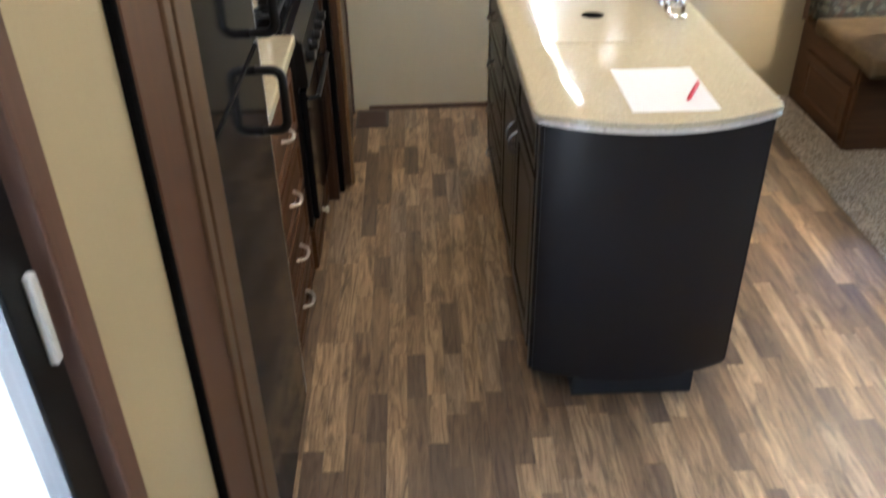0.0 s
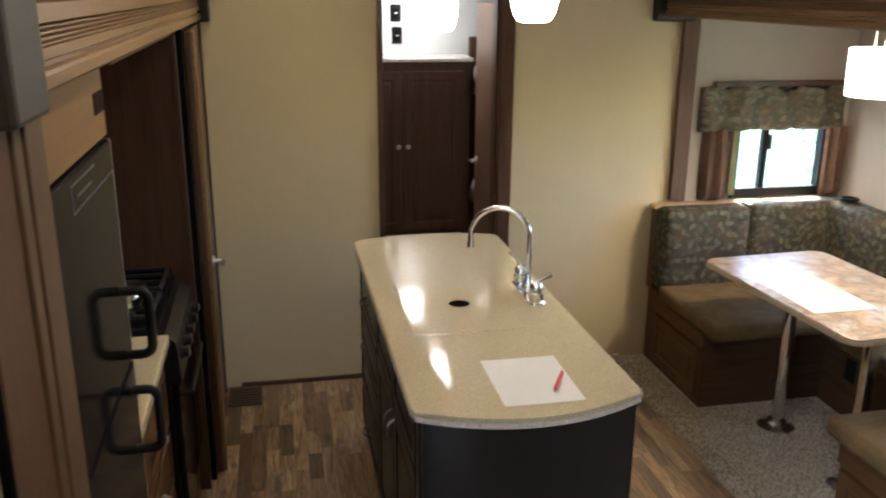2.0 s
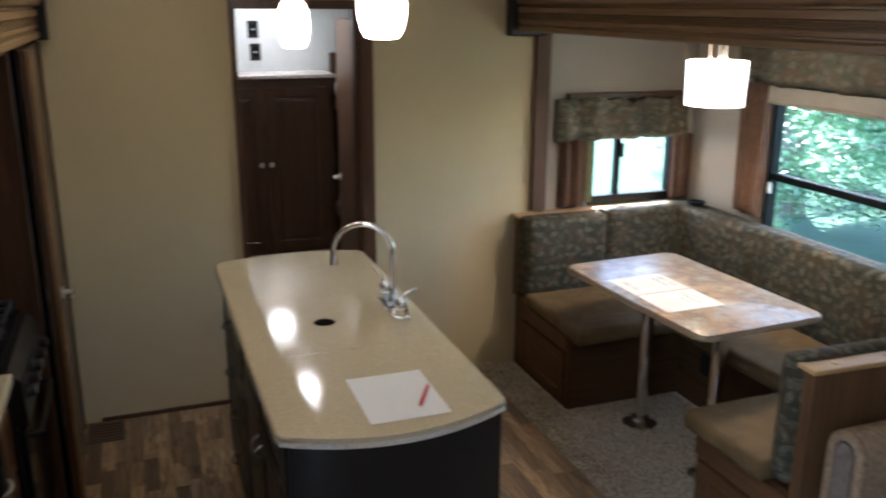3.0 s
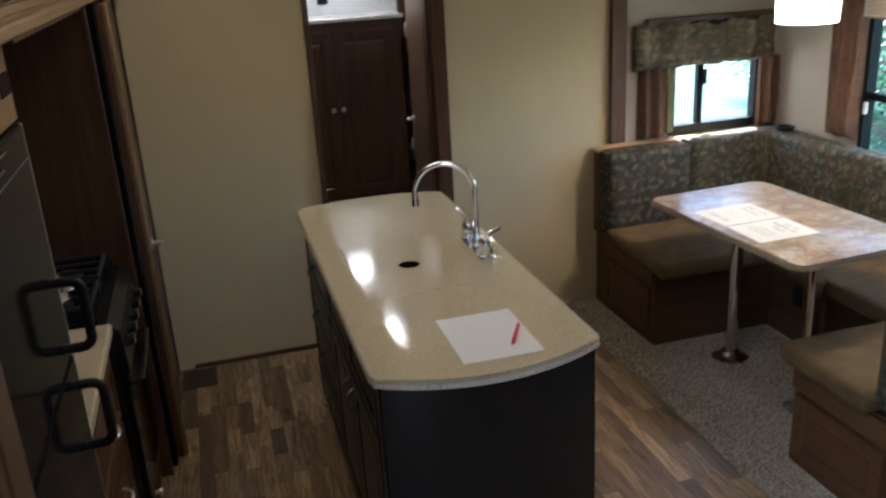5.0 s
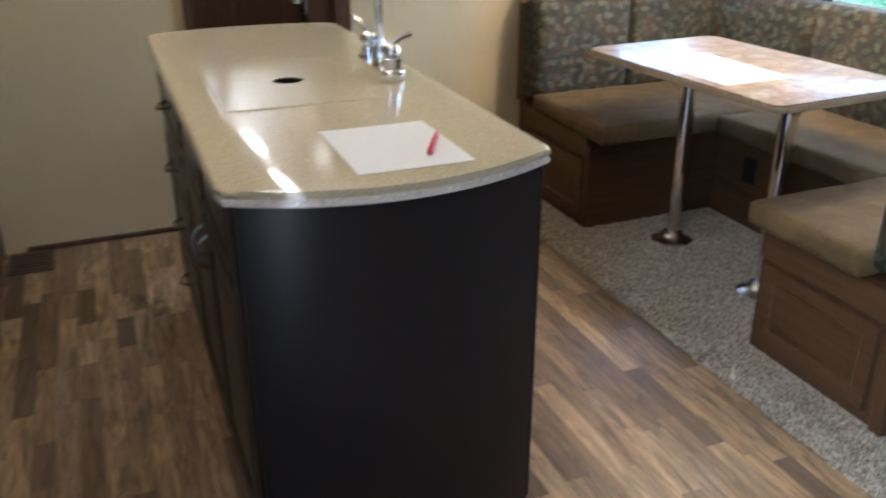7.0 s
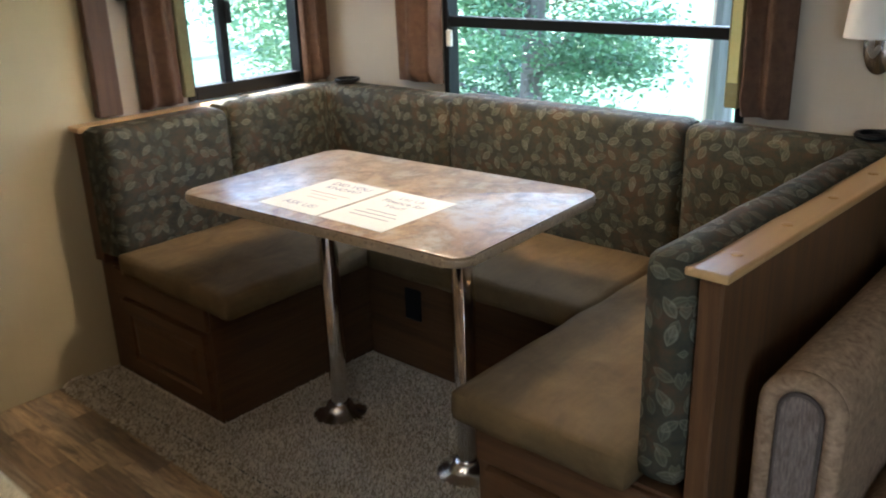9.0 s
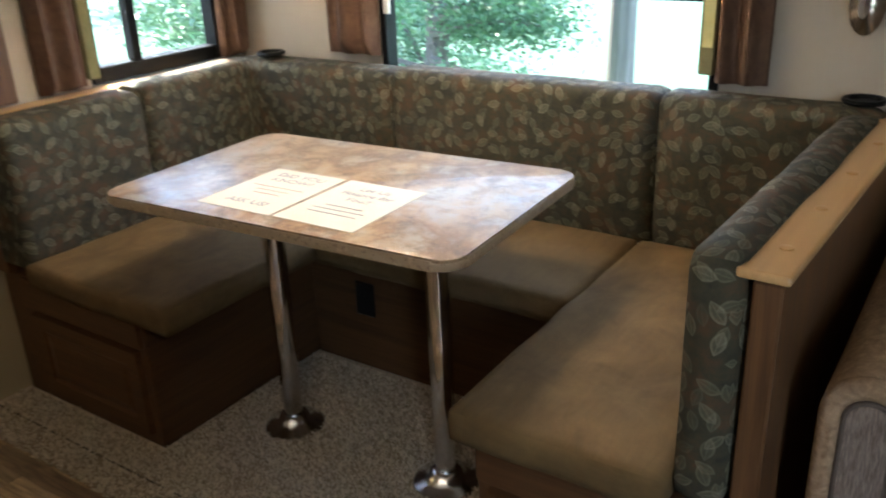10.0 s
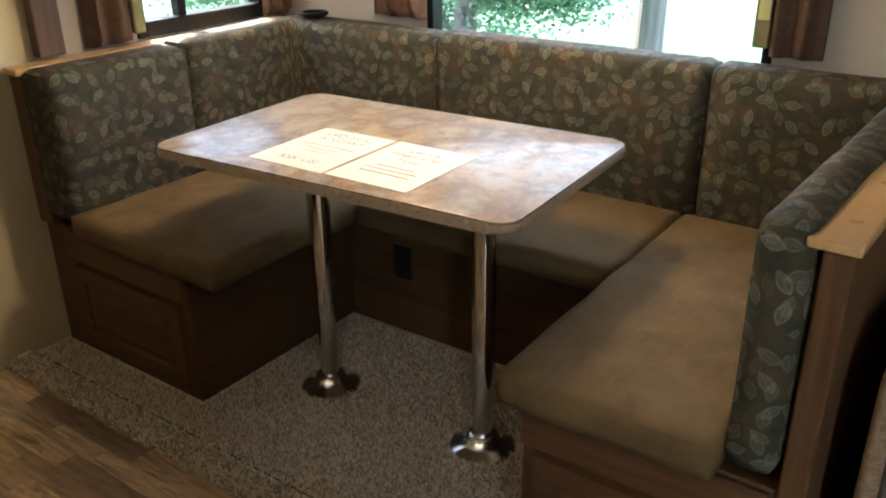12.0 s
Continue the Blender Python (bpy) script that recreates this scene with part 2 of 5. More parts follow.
BLACKSATIN = make_paint("black_satin", (0.010, 0.010, 0.011), 0.3)
BLACKSATIN.node_tree.nodes["Principled BSDF"].inputs["Specular IOR Level"].default_value = 0.25
BLACKMATT = make_paint("passage_shade_black", (0.012, 0.012, 0.012), 0.6)
FRAMEBLACK = mat("window_frame_black", (0.004, 0.0045, 0.005), 0.5, spec=0.12)
IRON = make_paint("cast_iron", (0.015, 0.015, 0.016), 0.45)
CHROME = mat("chrome", (0.85, 0.85, 0.86), 0.07, 1.0)
DARKNICKEL = mat("dark_nickel", (0.22, 0.21, 0.20), 0.3, 1.0)
NICKEL = mat("brushed_nickel", (0.74, 0.72, 0.69), 0.34, 1.0)
CARPET = make_carpet("shag_carpet")
LAMINATE = make_table_laminate()
TABLE_EDGE = speckle("table_edge_band", (0.36, 0.26, 0.16), (0.24, 0.165, 0.10), 0.3, 90)
SEATFAB = fabric("seat_microfibre", (0.095, 0.061, 0.027), (0.205, 0.133, 0.058), 0.9, 900, 7)
PRINT = leaf_print("leaf_print_fabric", (0.050, 0.044, 0.026), (0.027, 0.028, 0.021), (0.086, 0.048, 0.024), (0.235, 0.23, 0.165), 18.5)
VALFAB = leaf_print("leaf_print_valance", (0.10, 0.086, 0.056), (0.056, 0.054, 0.038), (0.14, 0.088, 0.055), (0.31, 0.29, 0.21), 19)
CURTAIN = fabric("curtain_brown", (0.085, 0.045, 0.028), (0.145, 0.082, 0.052), 0.85, 700, 25)
LINING = fabric("curtain_lining_olive", (0.15, 0.14, 0.07), (0.22, 0.205, 0.105), 0.9, 700, 30)
SOFAFAB = fabric("sofa_chenille", (0.15, 0.095, 0.056), (0.40, 0.275, 0.170), 0.95, 420, 70)
SOFAFRONT = fabric("sofa_chenille_ribbed", (0.10, 0.076, 0.062), (0.27, 0.21, 0.165), 0.95, 500, 150)
k = Net(SOFAFRONT)
rib = k.noise(k.coords("Object", (30, 260, 45)), 1.0, 3, 0.7)
k.color(k.ramp(rib, (0.30, (0.085, 0.065, 0.053)), (0.5, (0.145, 0.112, 0.092)), (0.70, (0.215, 0.168, 0.138))))
k.bump(rib, 0.6, 0.004)
PIPING = fabric("sofa_piping", (0.06, 0.046, 0.04), (0.12, 0.092, 0.076), 0.9)
PAPER = make_paint("white_paper", (0.78, 0.78, 0.77), 0.7, 80, 0.06)
NOTICE = make_paint("cream_paper", (0.60, 0.565, 0.47), 0.7, 80, 0.06)
PAPER_INK = mat("paper_ink", (0.23, 0.23, 0.25), 0.7)
PAPER_INK_RED = mat("paper_ink_red", (0.47, 0.34, 0.28), 0.7)
RED = mat("red_plastic", (0.55, 0.02, 0.04), 0.3)
SHADE = glow("lit_shade", (1.0, 0.83, 0.64), 2.2)
DRUM = glow("lit_drum_shade", (1.0, 0.90, 0.76), 0.55)
OFFSHADE = make_paint("unlit_shade", (0.72, 0.68, 0.62), 0.6)
BUNKLAMP = glow("bunk_lamp", (1.0, 0.93, 0.84), 8.5)
FILL_GLOW = glow("fill_lamp_glow", (1.0, 0.82, 0.62), 4.4)
WHITEPLASTIC = make_paint("white_plastic", (0.7, 0.7, 0.68), 0.4)
MATTRESS = fabric("mattress_cloth", (0.26, 0.225, 0.215), (0.36, 0.31, 0.295), 0.9)
ROLLER = fabric("roller_shade_cloth", (0.34, 0.29, 0.23), (0.42, 0.36, 0.29), 0.9)
VOIDBLACK = mat("seal_and_shade_black", (0.005, 0.005, 0.006), 0.9, spec=0.05)
GLASS = make_glass()
TAG = fabric("care_tag", (0.50, 0.48, 0.20), (0.62, 0.60, 0.30), 0.8)
GROUT = mat("vent_dark", (0.05, 0.035, 0.025), 0.5)


# ---- mesh helpers ----
WORLD = {}


def part(name, bm, material, parent=None, label=""):
    """Links a bmesh, drawn in world places, as one mesh object under a thing or a part."""
    bmesh.ops.recalc_face_normals(bm, faces=bm.faces)
    own = bm.loops.layers.uv.active
    uv = own or bm.loops.layers.uv.new("UVMap")
    for f in () if own else bm.faces:
        n = f.normal
        ax = max(range(3), key=lambda i: abs(n[i]))
        for lp in f.loops:
            p = lp.vert.co
            lp[uv].uv = ((p.y, p.z), (p.x, p.z), (p.x, p.y))[ax]
    me = bpy.data.meshes.new(name)
    bm.to_mesh(me)
    bm.free()
    me.materials.append(material)
    ob = new(name, me)
    if parent is not None:
        ob.parent = parent
        ob.matrix_parent_inverse = WORLD.get(parent.name, Matrix()).inverted()
    if label:
        ob["label"] = label
    return ob


def smooth(ob, angle=40):
    for p in ob.data.polygons:
        p.use_smooth = True
    ob.data.set_sharp_from_angle(angle=radians(angle))
    return ob


def thing(name, at, label, category, group="", kind=""):
    e = new(name)
    e.location = at
    e.empty_display_size = 0.1
    WORLD[e.name] = Matrix.Translation(at)
    return tagged(e, label, category, group, kind)


def box(x0, x1, y0, y1, z0, z1, bevel=0.0, seg=1, bm=None):
    bm = bm or bmesh.new()
    r = bmesh.ops.create_cube(bm, size=1.0)
    vs = r["verts"]
    for v in vs:
        v.co = Vector(((x0 + x1) / 2 + v.co.x * (x1 - x0), (y0 + y1) / 2 + v.co.y * (y1 - y0), (z0 + z1) / 2 + v.co.z * (z1 - z0)))
    if bevel:
        es = {e for v in vs for e in v.link_edges}
        bmesh.ops.bevel(bm, geom=list(es), offset=bevel, segments=seg, affect="EDGES", profile=0.5)
    return bm


def prism(outline, z0, z1, bevel=0.0, seg=2, plane="xy"):
    """Raises a closed outline between two heights. plane: the two axes that the outline is drawn in."""
    bm = bmesh.new()

    def at(a, b, c):
        return {"xy": (a, b, c), "yz": (c, a, b), "xz": (a, c, b)}[plane]
    lo = [bm.verts.new(at(a, b, z0)) for a, b in outline]
    hi = [bm.verts.new(at(a, b, z1)) for a, b in outline]
    n = len(lo)
    bm.faces.new(lo[::-1])
    bm.faces.new(hi)
    for i in range(n):
        bm.faces.new((lo[i], lo[(i + 1) % n], hi[(i + 1) % n], hi[i]))
    if bevel:
        rim = [e for e in bm.edges if (e.verts[0] in hi) == (e.verts[1] in hi)]
        bmesh.ops.bevel(bm, geom=rim, offset=bevel, segments=seg, affect="EDGES", profile=0.5)
    return bm


def lathe(profile, at, n=24, axis="z", hollow=False):
    bm = bmesh.new()
    rings = []
    for r, h in profile:
        ring = []
        for i in range(n):
            a = 2 * math.pi * i / n
            p = (r * math.cos(a), r * math.sin(a), h)
            p = {"z": p, "x": (p[2], p[0], p[1]), "y": (p[0], p[2], p[1])}[axis]
            ring.append(bm.verts.new(Vector(p) + Vector(at)))
        rings.append(ring)
    for a, b in zip(rings, rings[1:]):
        for i in range(n):
            bm.faces.new((a[i], a[(i + 1) % n], b[(i + 1) % n], b[i]))
    if hollow:
        for i in range(n):
            bm.faces.new((rings[-1][i], rings[-1][(i + 1) % n], rings[0][(i + 1) % n], rings[0][i]))
    else:
        for ring in (rings[0], rings[-1]):
            bm.faces.new(ring)
    return bm


def tube(points, r, n=10, bm=None):
    bm = bm or bmesh.new()
    pts = [Vector(p) for p in points]
    rings = []
    side = None
    for i, p in enumerate(pts):
        d = (pts[min(i + 1, len(pts) - 1)] - pts[max(i - 1, 0)]).normalized()
        if side is None:
            side = d.orthogonal().normalized()
        side = (side - d * side.dot(d)).normalized()
        up = d.cross(side)
        rr = r[i] if isinstance(r, (list, tuple)) else r
        rings.append([bm.verts.new(p + rr * (math.cos(2 * math.pi * j / n) * side + math.sin(2 * math.pi * j / n) * up)) for j in range(n)])
    for a, b in zip(rings, rings[1:]):
        for j in range(n):
            bm.faces.new((a[j], a[(j + 1) % n], b[(j + 1) % n], b[j]))
    bm.faces.new(rings[0][::-1])
    bm.faces.new(rings[-1])
    return bm


def arc_points(c, r, a0, a1, n, u, v):
    return [Vector(c) + r * math.cos(a0 + (a1 - a0) * i / n) * Vector(u) + r * math.sin(a0 + (a1 - a0) * i / n) * Vector(v) for i in range(n + 1)]


def rounded(x0, x1, y0, y1, r, n=5):
    pts = []
    for cx, cy, a in ((x1 - r, y1 - r, 0), (x0 + r, y1 - r, 90), (x0 + r, y0 + r, 180), (x1 - r, y0 + r, 270)):
        for i in range(n + 1):
            t = radians(a + 90 * i / n)
            pts.append((cx + r * math.cos(t), cy + r * math.sin(t)))
    return pts


def cushion(x0, x1, y0, y1, z0, z1, r=0.03, puff=0.012, wrinkle=0.003, cell=0.05):
    """A soft block: rounded edges, swollen middles, faint wrinkles."""
    bm = bmesh.new()
    size = (x1 - x0, y1 - y0, z1 - z0)
    nums = [max(3, int(s / cell)) for s in size]
    seen = {}

    def vert(i, j, k):
        key = (i, j, k)
        if key not in seen:
            seen[key] = bm.verts.new(((i / nums[0]) * 2 - 1, (j / nums[1]) * 2 - 1, (k / nums[2]) * 2 - 1))
        return seen[key]
    for ax in range(3):
        a, b = [q for q in range(3) if q != ax]
        for end in (0, nums[ax]):
            for i in range(nums[a]):
                for j in range(nums[b]):
                    quad = []
                    for di, dj in ((0, 0), (1, 0), (1, 1), (0, 1)):
                        key = [0, 0, 0]
                        key[ax], key[a], key[b] = end, i + di, j + dj
                        quad.append(vert(*key))
                    bm.faces.new(quad)
    half = Vector(size) / 2
    mid = Vector(((x0 + x1) / 2, (y0 + y1) / 2, (z0 + z1) / 2))
    for v in bm.verts:
        u = v.co.copy()
        p = Vector((u.x * half.x, u.y * half.y, u.z * half.z))
        core = Vector([max(-h + r, min(h - r, q)) for h, q in zip(half, p)])
        d = p - core
        out = core + d.normalized() * r if d.length > r else p
        for ax in range(3):
            if abs(u[ax]) > 0.999:
                o = [q for q in range(3) if q != ax]
                s = (1 - u[o[0]] ** 4) * (1 - u[o[1]] ** 4)
                out[ax] += math.copysign(puff * s, u[ax])
        w = mid + out
        out += Vector((0, 0, 1)) * wrinkle * noise.noise(w * 9) + Vector((wrinkle, wrinkle, 0)) * noise.noise(w * 7 + Vector((9, 3, 1)))
        v.co = mid + out
    return bm


def raised_panel(x, y0, y1, z0, z1, side, rim=0.05):
    """A cabinet door or drawer front that faces along x: frame, groove and raised field."""
    bm = bmesh.new()
    t = 0.018 * side
    steps = [(0, 0.0), (0.003, t), (rim, t), (rim + 0.008, t - 0.007 * side), (rim + 0.03, t - 0.002 * side)]
    loops = []
    for ins, dx in steps:
        loops.append([bm.verts.new((x + dx, a, b)) for a, b in ((y0 + ins, z0 + ins), (y1 - ins, z0 + ins), (y1 - ins, z1 - ins), (y0 + ins, z1 - ins))])
    for a, b in zip(loops, loops[1:]):
        for i in range(4):
            bm.faces.new((a[i], a[(i + 1) % 4], b[(i + 1) % 4], b[i]))
    bm.faces.new(loops[-1])
    bm.faces.new(loops[0][::-1])
    return bm


def turned(bm, m):
    bmesh.ops.transform(bm, matrix=m, verts=bm.verts)
    return bm


def setting(name, bm, material, label, category):
    return tagged(part(name, bm, material), label, category, kind="structure")

# ---- the shell ----
floor = setting("floor", box(-0.7, 2.06, 0.80, 6.2, -0.06, -0.004), UNDERFLOOR, "brown vinyl floor of narrow printed wood strips", "floor")
landing = setting("landing", box(0.0, 2.06, -1.5, 0.45, 0.0, 0.38, 0.006), PLANK, "raised brown wood-look landing at the front", "floor")
step = setting("step_1", box(0.0, 2.06, 0.45, 0.80, 0.0, 0.19, 0.006), PLANK, "brown wood-look step below the landing", "step")
bm = box(-0.7, 0.806, 4.31, 4.36, 0, 2.3)
box(1.432, 2.33, 4.31, 4.36, 0, 2.3, bm=bm)
box(0.806, 1.432, 4.31, 4.36, 1.89, 2.3, bm=bm)
setting("wall_rear", bm, WALL, "beige vinyl-papered bulkhead wall with a doorway", "wall")
bm = box(-0.05, 0.0, -1.5, 0.36, 0, 2.3)
box(-0.05, 0.0, 0.98, 1.218, 0, 2.3, bm=bm)
box(-0.05, 0.0, 0.36, 0.98, 2.0, 2.3, bm=bm)
setting("wall_left", bm, WALL, "beige vinyl-papered side wall beside a dark door", "wall")
setting("wall_front", box(-0.7, 3.33, -1.56, -1.5, 0, 2.3), WALL, "plain beige wall behind the landing", "wall")
bm = box(-0.72, -0.66, 1.10, 4.31, 0, 2.3)
box(-0.66, -0.055, 1.10, 1.15, 0, 2.3, bm=bm)
setting("wall_kitchen", bm, WALL_SLIDE, "plain wall behind the kitchen units", "wall")
setting("ceiling", box(-0.75, 2.25, -1.56, 6.25, 2.3, 2.36), CEIL, "off-white ceiling panel", "ceiling")
setting("slide_ceiling", box(2.25, 3.33, 0.05, 4.36, 1.86, 1.92), CEIL, "low off-white ceiling over the dinette", "ceiling")
setting("slide_header_wall", box(2.25, 2.30, -1.5, 4.31, 1.92, 2.3), WALL, "beige wall above the dinette opening", "wall")
bm = box(2.33, 2.63, 4.30, 4.36, 0, 1.86)
box(3.17, 3.33, 4.30, 4.36, 0, 1.86, bm=bm)
box(2.63, 3.17, 4.30, 4.36, 0, 0.86, bm=bm)
box(2.63, 3.17, 4.30, 4.36, 1.42, 1.86, bm=bm)
setting("wall_slide_end", bm, WALL_SLIDE, "grey-beige end wall of the dinette recess", "wall")
bm = box(3.27, 3.33, 3.66, 4.30, 0, 1.86)
box(3.27, 3.33, 0.05, 2.57, 0, 1.86, bm=bm)
box(3.27, 3.33, 2.57, 3.66, 0, 0.81, bm=bm)
box(3.27, 3.33, 2.57, 3.66, 1.54, 1.86, bm=bm)
setting("wall_slide_side", bm, WALL_SLIDE, "grey-beige side wall behind the dinette", "wall")
setting("wall_slide_front", box(2.06, 3.33, -0.02, 0.05, 0, 1.86), WALL_SLIDE, "plain end wall beyond the sofa", "wall")
setting("wall_right_front", box(2.06, 2.12, -1.5, -0.02, 0, 2.3), WALL, "plain beige wall beside the landing", "wall")
bm = box(-0.7, -0.64, 4.36, 6.2, 0, 2.3)
box(2.6, 2.66, 4.36, 6.2, 0, 2.3, bm=bm)
box(-0.7, 2.66, 6.14, 6.2, 0, 2.3, bm=bm)
setting("wall_bunk_room", bm, BUNK_WALL, "pale grey walls of the bunk room", "wall")
setting("bunk_room_ceiling", box(-0.64, 2.6, 4.37, 6.14, 2.02, 2.06), CEIL, "white bunk room ceiling edge", "ceiling")
setting("bunk_room_floor", box(2.06, 2.66, 4.37, 6.2, -0.06, -0.002), CARPET, "bunk room floor edge", "floor")

# carpet of the slide, with its rolled front edge
carpet = setting("carpet", box(2.06, 3.30, 0.05, 4.31, -0.06, 0.004), CARPET, "mottled beige shag carpet under the dinette", "carpet")
edge = [(2.02, 0.0), (2.035, 0.012), (2.06, 0.02), (2.09, 0.018), (2.105, 0.006), (2.105, 0.0)]
setting("carpet_edge", prism(edge, 0.05, 4.31, plane="xz"), CARPET, "rolled beige carpet edge along the floor", "carpet edge")

setting("carpet_seam", box(2.090, 2.110, 0.05, 4.31, 0.004, 0.0065), make_paint("seam_brown", (0.07, 0.05, 0.034), 0.95), "dark stitched seam behind the carpet edge", "carpet seam")

# baseboard, door trim
setting("baseboard", box(0.09, 0.79, 4.298, 4.31, 0.0, 0.022, 0.003), DARKWOOD_X, "thin dark wood strip at the wall's foot", "baseboard")
bm = box(0.792, 0.816, 4.285, 4.375, 0, 1.89, 0.004)
box(1.372, 1.443, 4.285, 4.375, 0, 1.89, 0.004, bm=bm)
box(0.792, 1.443, 4.285, 4.375, 1.89, 1.93, 0.004, bm=bm)
box(1.357, 1.372, 4.30, 4.375, 0, 1.89, 0.002, bm=bm)
setting("trim_doorway", bm, DARKWOOD, "dark wood doorway trim", "door trim")


def lever(at, side, parent, reach=0.075):
    """A nickel lever handle on a face that looks along x; the lever points along -y or y by reach's sign."""
    x, y, z = at
    h = part("door_handle", lathe([(0.02, 0), (0.024, 0.004 * side), (0.02, 0.01 * side), (0.009, 0.012 * side), (0.009, 0.04 * side)], at, 16, "x"), NICKEL, parent, "satin nickel lever handle")
    smooth(h)
    g = part("grip", tube([(x + 0.04 * side, y, z), (x + 0.043 * side, y + reach * 0.5, z + 0.004), (x + 0.04 * side, y + reach, z - 0.002)], [0.008, 0.007, 0.006], 10), NICKEL, h)
    smooth(g)


# door of the bunk room, swung open into it
door1 = tagged(part("door_1", turned(box(0.0, 0.03, 0.0, 0.62, 0.02, 1.84, 0.003), pose(1.385, 4.385, 0, 0, 0, -4)), wood("open_door_wood", (0.075, 0.040, 0.026), (0.19, 0.108, 0.066), "z", 0.35)), "dark wood interior door standing open", "door", kind="structure")
lever((1.425, 4.93, 0.985), -1, door1, -0.05)
# door beside the kitchen, seen along its edge
AJAR = Matrix.Translation((0.041, 3.5, 0)) @ Matrix.Rotation(radians(2.2), 4, "Z") @ Matrix.Translation((-0.041, -3.5, 0))
door2 = tagged(part("door_2", turned(box(0.014, 0.041, 3.495, 4.275, 0.015, 1.76, 0.003), AJAR), DARKWOOD), "dark wood passage door standing ajar beside the kitchen", "door", kind="structure")
part("edge_moulding", turned(box(0.041, 0.056, 3.50, 3.53, 0.015, 1.76, 0.005, 2), AJAR), FASCIA, door2, "lighter brown edge moulding")
part("edge_strip", turned(box(0.041, 0.050, 4.22, 4.26, 0.015, 1.76, 0.003), AJAR), DARKWOOD, door2)
lever((0.056, 3.515, 0.91), 1, door2, -0.06)
lever((0.014, 3.53, 0.90), -1, door2, -0.04)

# Black strip paints the shade between the end panel and the door
setting("door_gap_shade", box(-0.04, 0.0135, 3.462, 3.490, 0.0, 1.765, 0.002), VOIDBLACK, "black strip that paints the shade in the passage door's gap", "seal strip")

# dark door by the landing, with a window
door3 = tagged(part("door_3", box(-0.04, -0.012, 0.88, 0.942, 0.4, 2.0, 0.003), BLACKSATIN), "dark glossy side door with a tall window", "door", kind="structure")
bm = box(-0.04, -0.012, 0.365, 0.45, 0.4, 2.0, 0.003)
box(-0.04, -0.012, 0.45, 0.88, 0.4, 0.5, 0.003, bm=bm)
box(-0.04, -0.012, 0.45, 0.88, 1.88, 2.0, 0.003, bm=bm)
part("door_frame", bm, BLACKSATIN, door3)
pane = part("pane", box(-0.028, -0.024, 0.44, 0.89, 0.49, 1.89), GLASS, door3)
pane.visible_shadow = False
part("pull_handle", box(-0.012, -0.003, 0.914, 0.927, 1.252, 1.348, 0.002), WHITEPLASTIC, door3, "white pull handle")
bm = box(-0.052, 0.006, 0.945, 0.986, 0.0, 2.06, 0.002)
box(-0.052, 0.006, 0.32, 0.365, 0.0, 2.06, 0.003, bm=bm)
box(-0.052, 0.006, 0.365, 0.945, 2.0, 2.06, 0.002, bm=bm)
setting("trim_side_door", bm, wood("trim_wood_mauve", (0.11, 0.06, 0.042), (0.19, 0.105, 0.075), "z", 0.4), "reddish-brown wood trim round the side door", "door trim")


# ---- kitchen side ----
FX = -0.053
RX = -0.023
# flange of the kitchen recess
setting("trim_kitchen_black", box(-0.02, 0.012, 1.218, 1.231, 0, 2.3, 0.003), VOIDBLACK, "black seal strip at the wall's end", "seal strip")
FLANGE = wood("kitchen_flange_wood", (0.075, 0.038, 0.024), (0.165, 0.088, 0.054), "z", 0.4)
bm = box(-0.06, 0.018, 1.372, 1.408, 0, 1.754, 0.004, 2)
for a, b, px in ((1.408, 1.422, 0.009), (1.422, 1.486, 0.018), (1.486, 1.494, 0.009), (1.494, 1.522, 0.014)):
    box(-0.06, px, a, b, 0, 1.754, 0.003, 2, bm=bm)
setting("trim_kitchen_flutes", bm, wood("flute_wood", (0.085, 0.052, 0.030), (0.18, 0.112, 0.064), "z", 0.4), "brown fluted moulding beside the refrigerator", "moulding")
bm = box(-0.06, 0.013, 1.231, 1.372, 0, 2.29, 0.004)
setting("trim_kitchen", bm, FLANGE, "reddish-brown flat pilaster beside the refrigerator", "pilaster")


def fascia(x_front, side, y0, y1, z0, name, label, material):
    """A tall wooden fascia with reeded mouldings, running along y."""
    prof = [(0, 0), (0.028, 0), (0.034, 0.005), (0.034, 0.022), (0.030, 0.027), (0.022, 0.030), (0.022, 0.037), (0.030, 0.041), (0.030, 0.056)]
    z = 0.057
    for i in range(4):
        prof += [(0.022, z), (0.030, z + 0.002), (0.030, z + 0.0045), (0.022, z + 0.0065)]
        z += 0.0072
    prof += [(0.034, z + 0.002), (0.034, z + 0.026), (0.024, z + 0.030), (0.024, z + 0.036), (0.045, z + 0.044), (0.052, z + 0.06), (0.052, 0.40), (0, 0.40)]
    pts = [(x_front + (p - 0.036) * side, z0 + q) for p, q in prof]
    return setting(name, prism(pts, y0, y1, plane="xz"), material, label, "fascia")


fascia(0.032, 1, 1.447, 4.20, 1.773, "trim_kitchen_fascia", "reeded brown wood fascia over the kitchen", FASCIA)
setting("trim_corner_block", box(-0.05, 0.065, 4.20, 4.285, 1.765, 2.2, 0.006, 2), BLACKSATIN, "dark corner block at the fascia's end", "corner block")
setting("trim_pilaster_block", box(-0.03, 0.046, 1.30, 1.446, 1.757, 2.2, 0.008, 2), make_paint("grey_block", (0.042, 0.036, 0.028), 0.6), "dark grey block at the fascia's foot", "corner block")

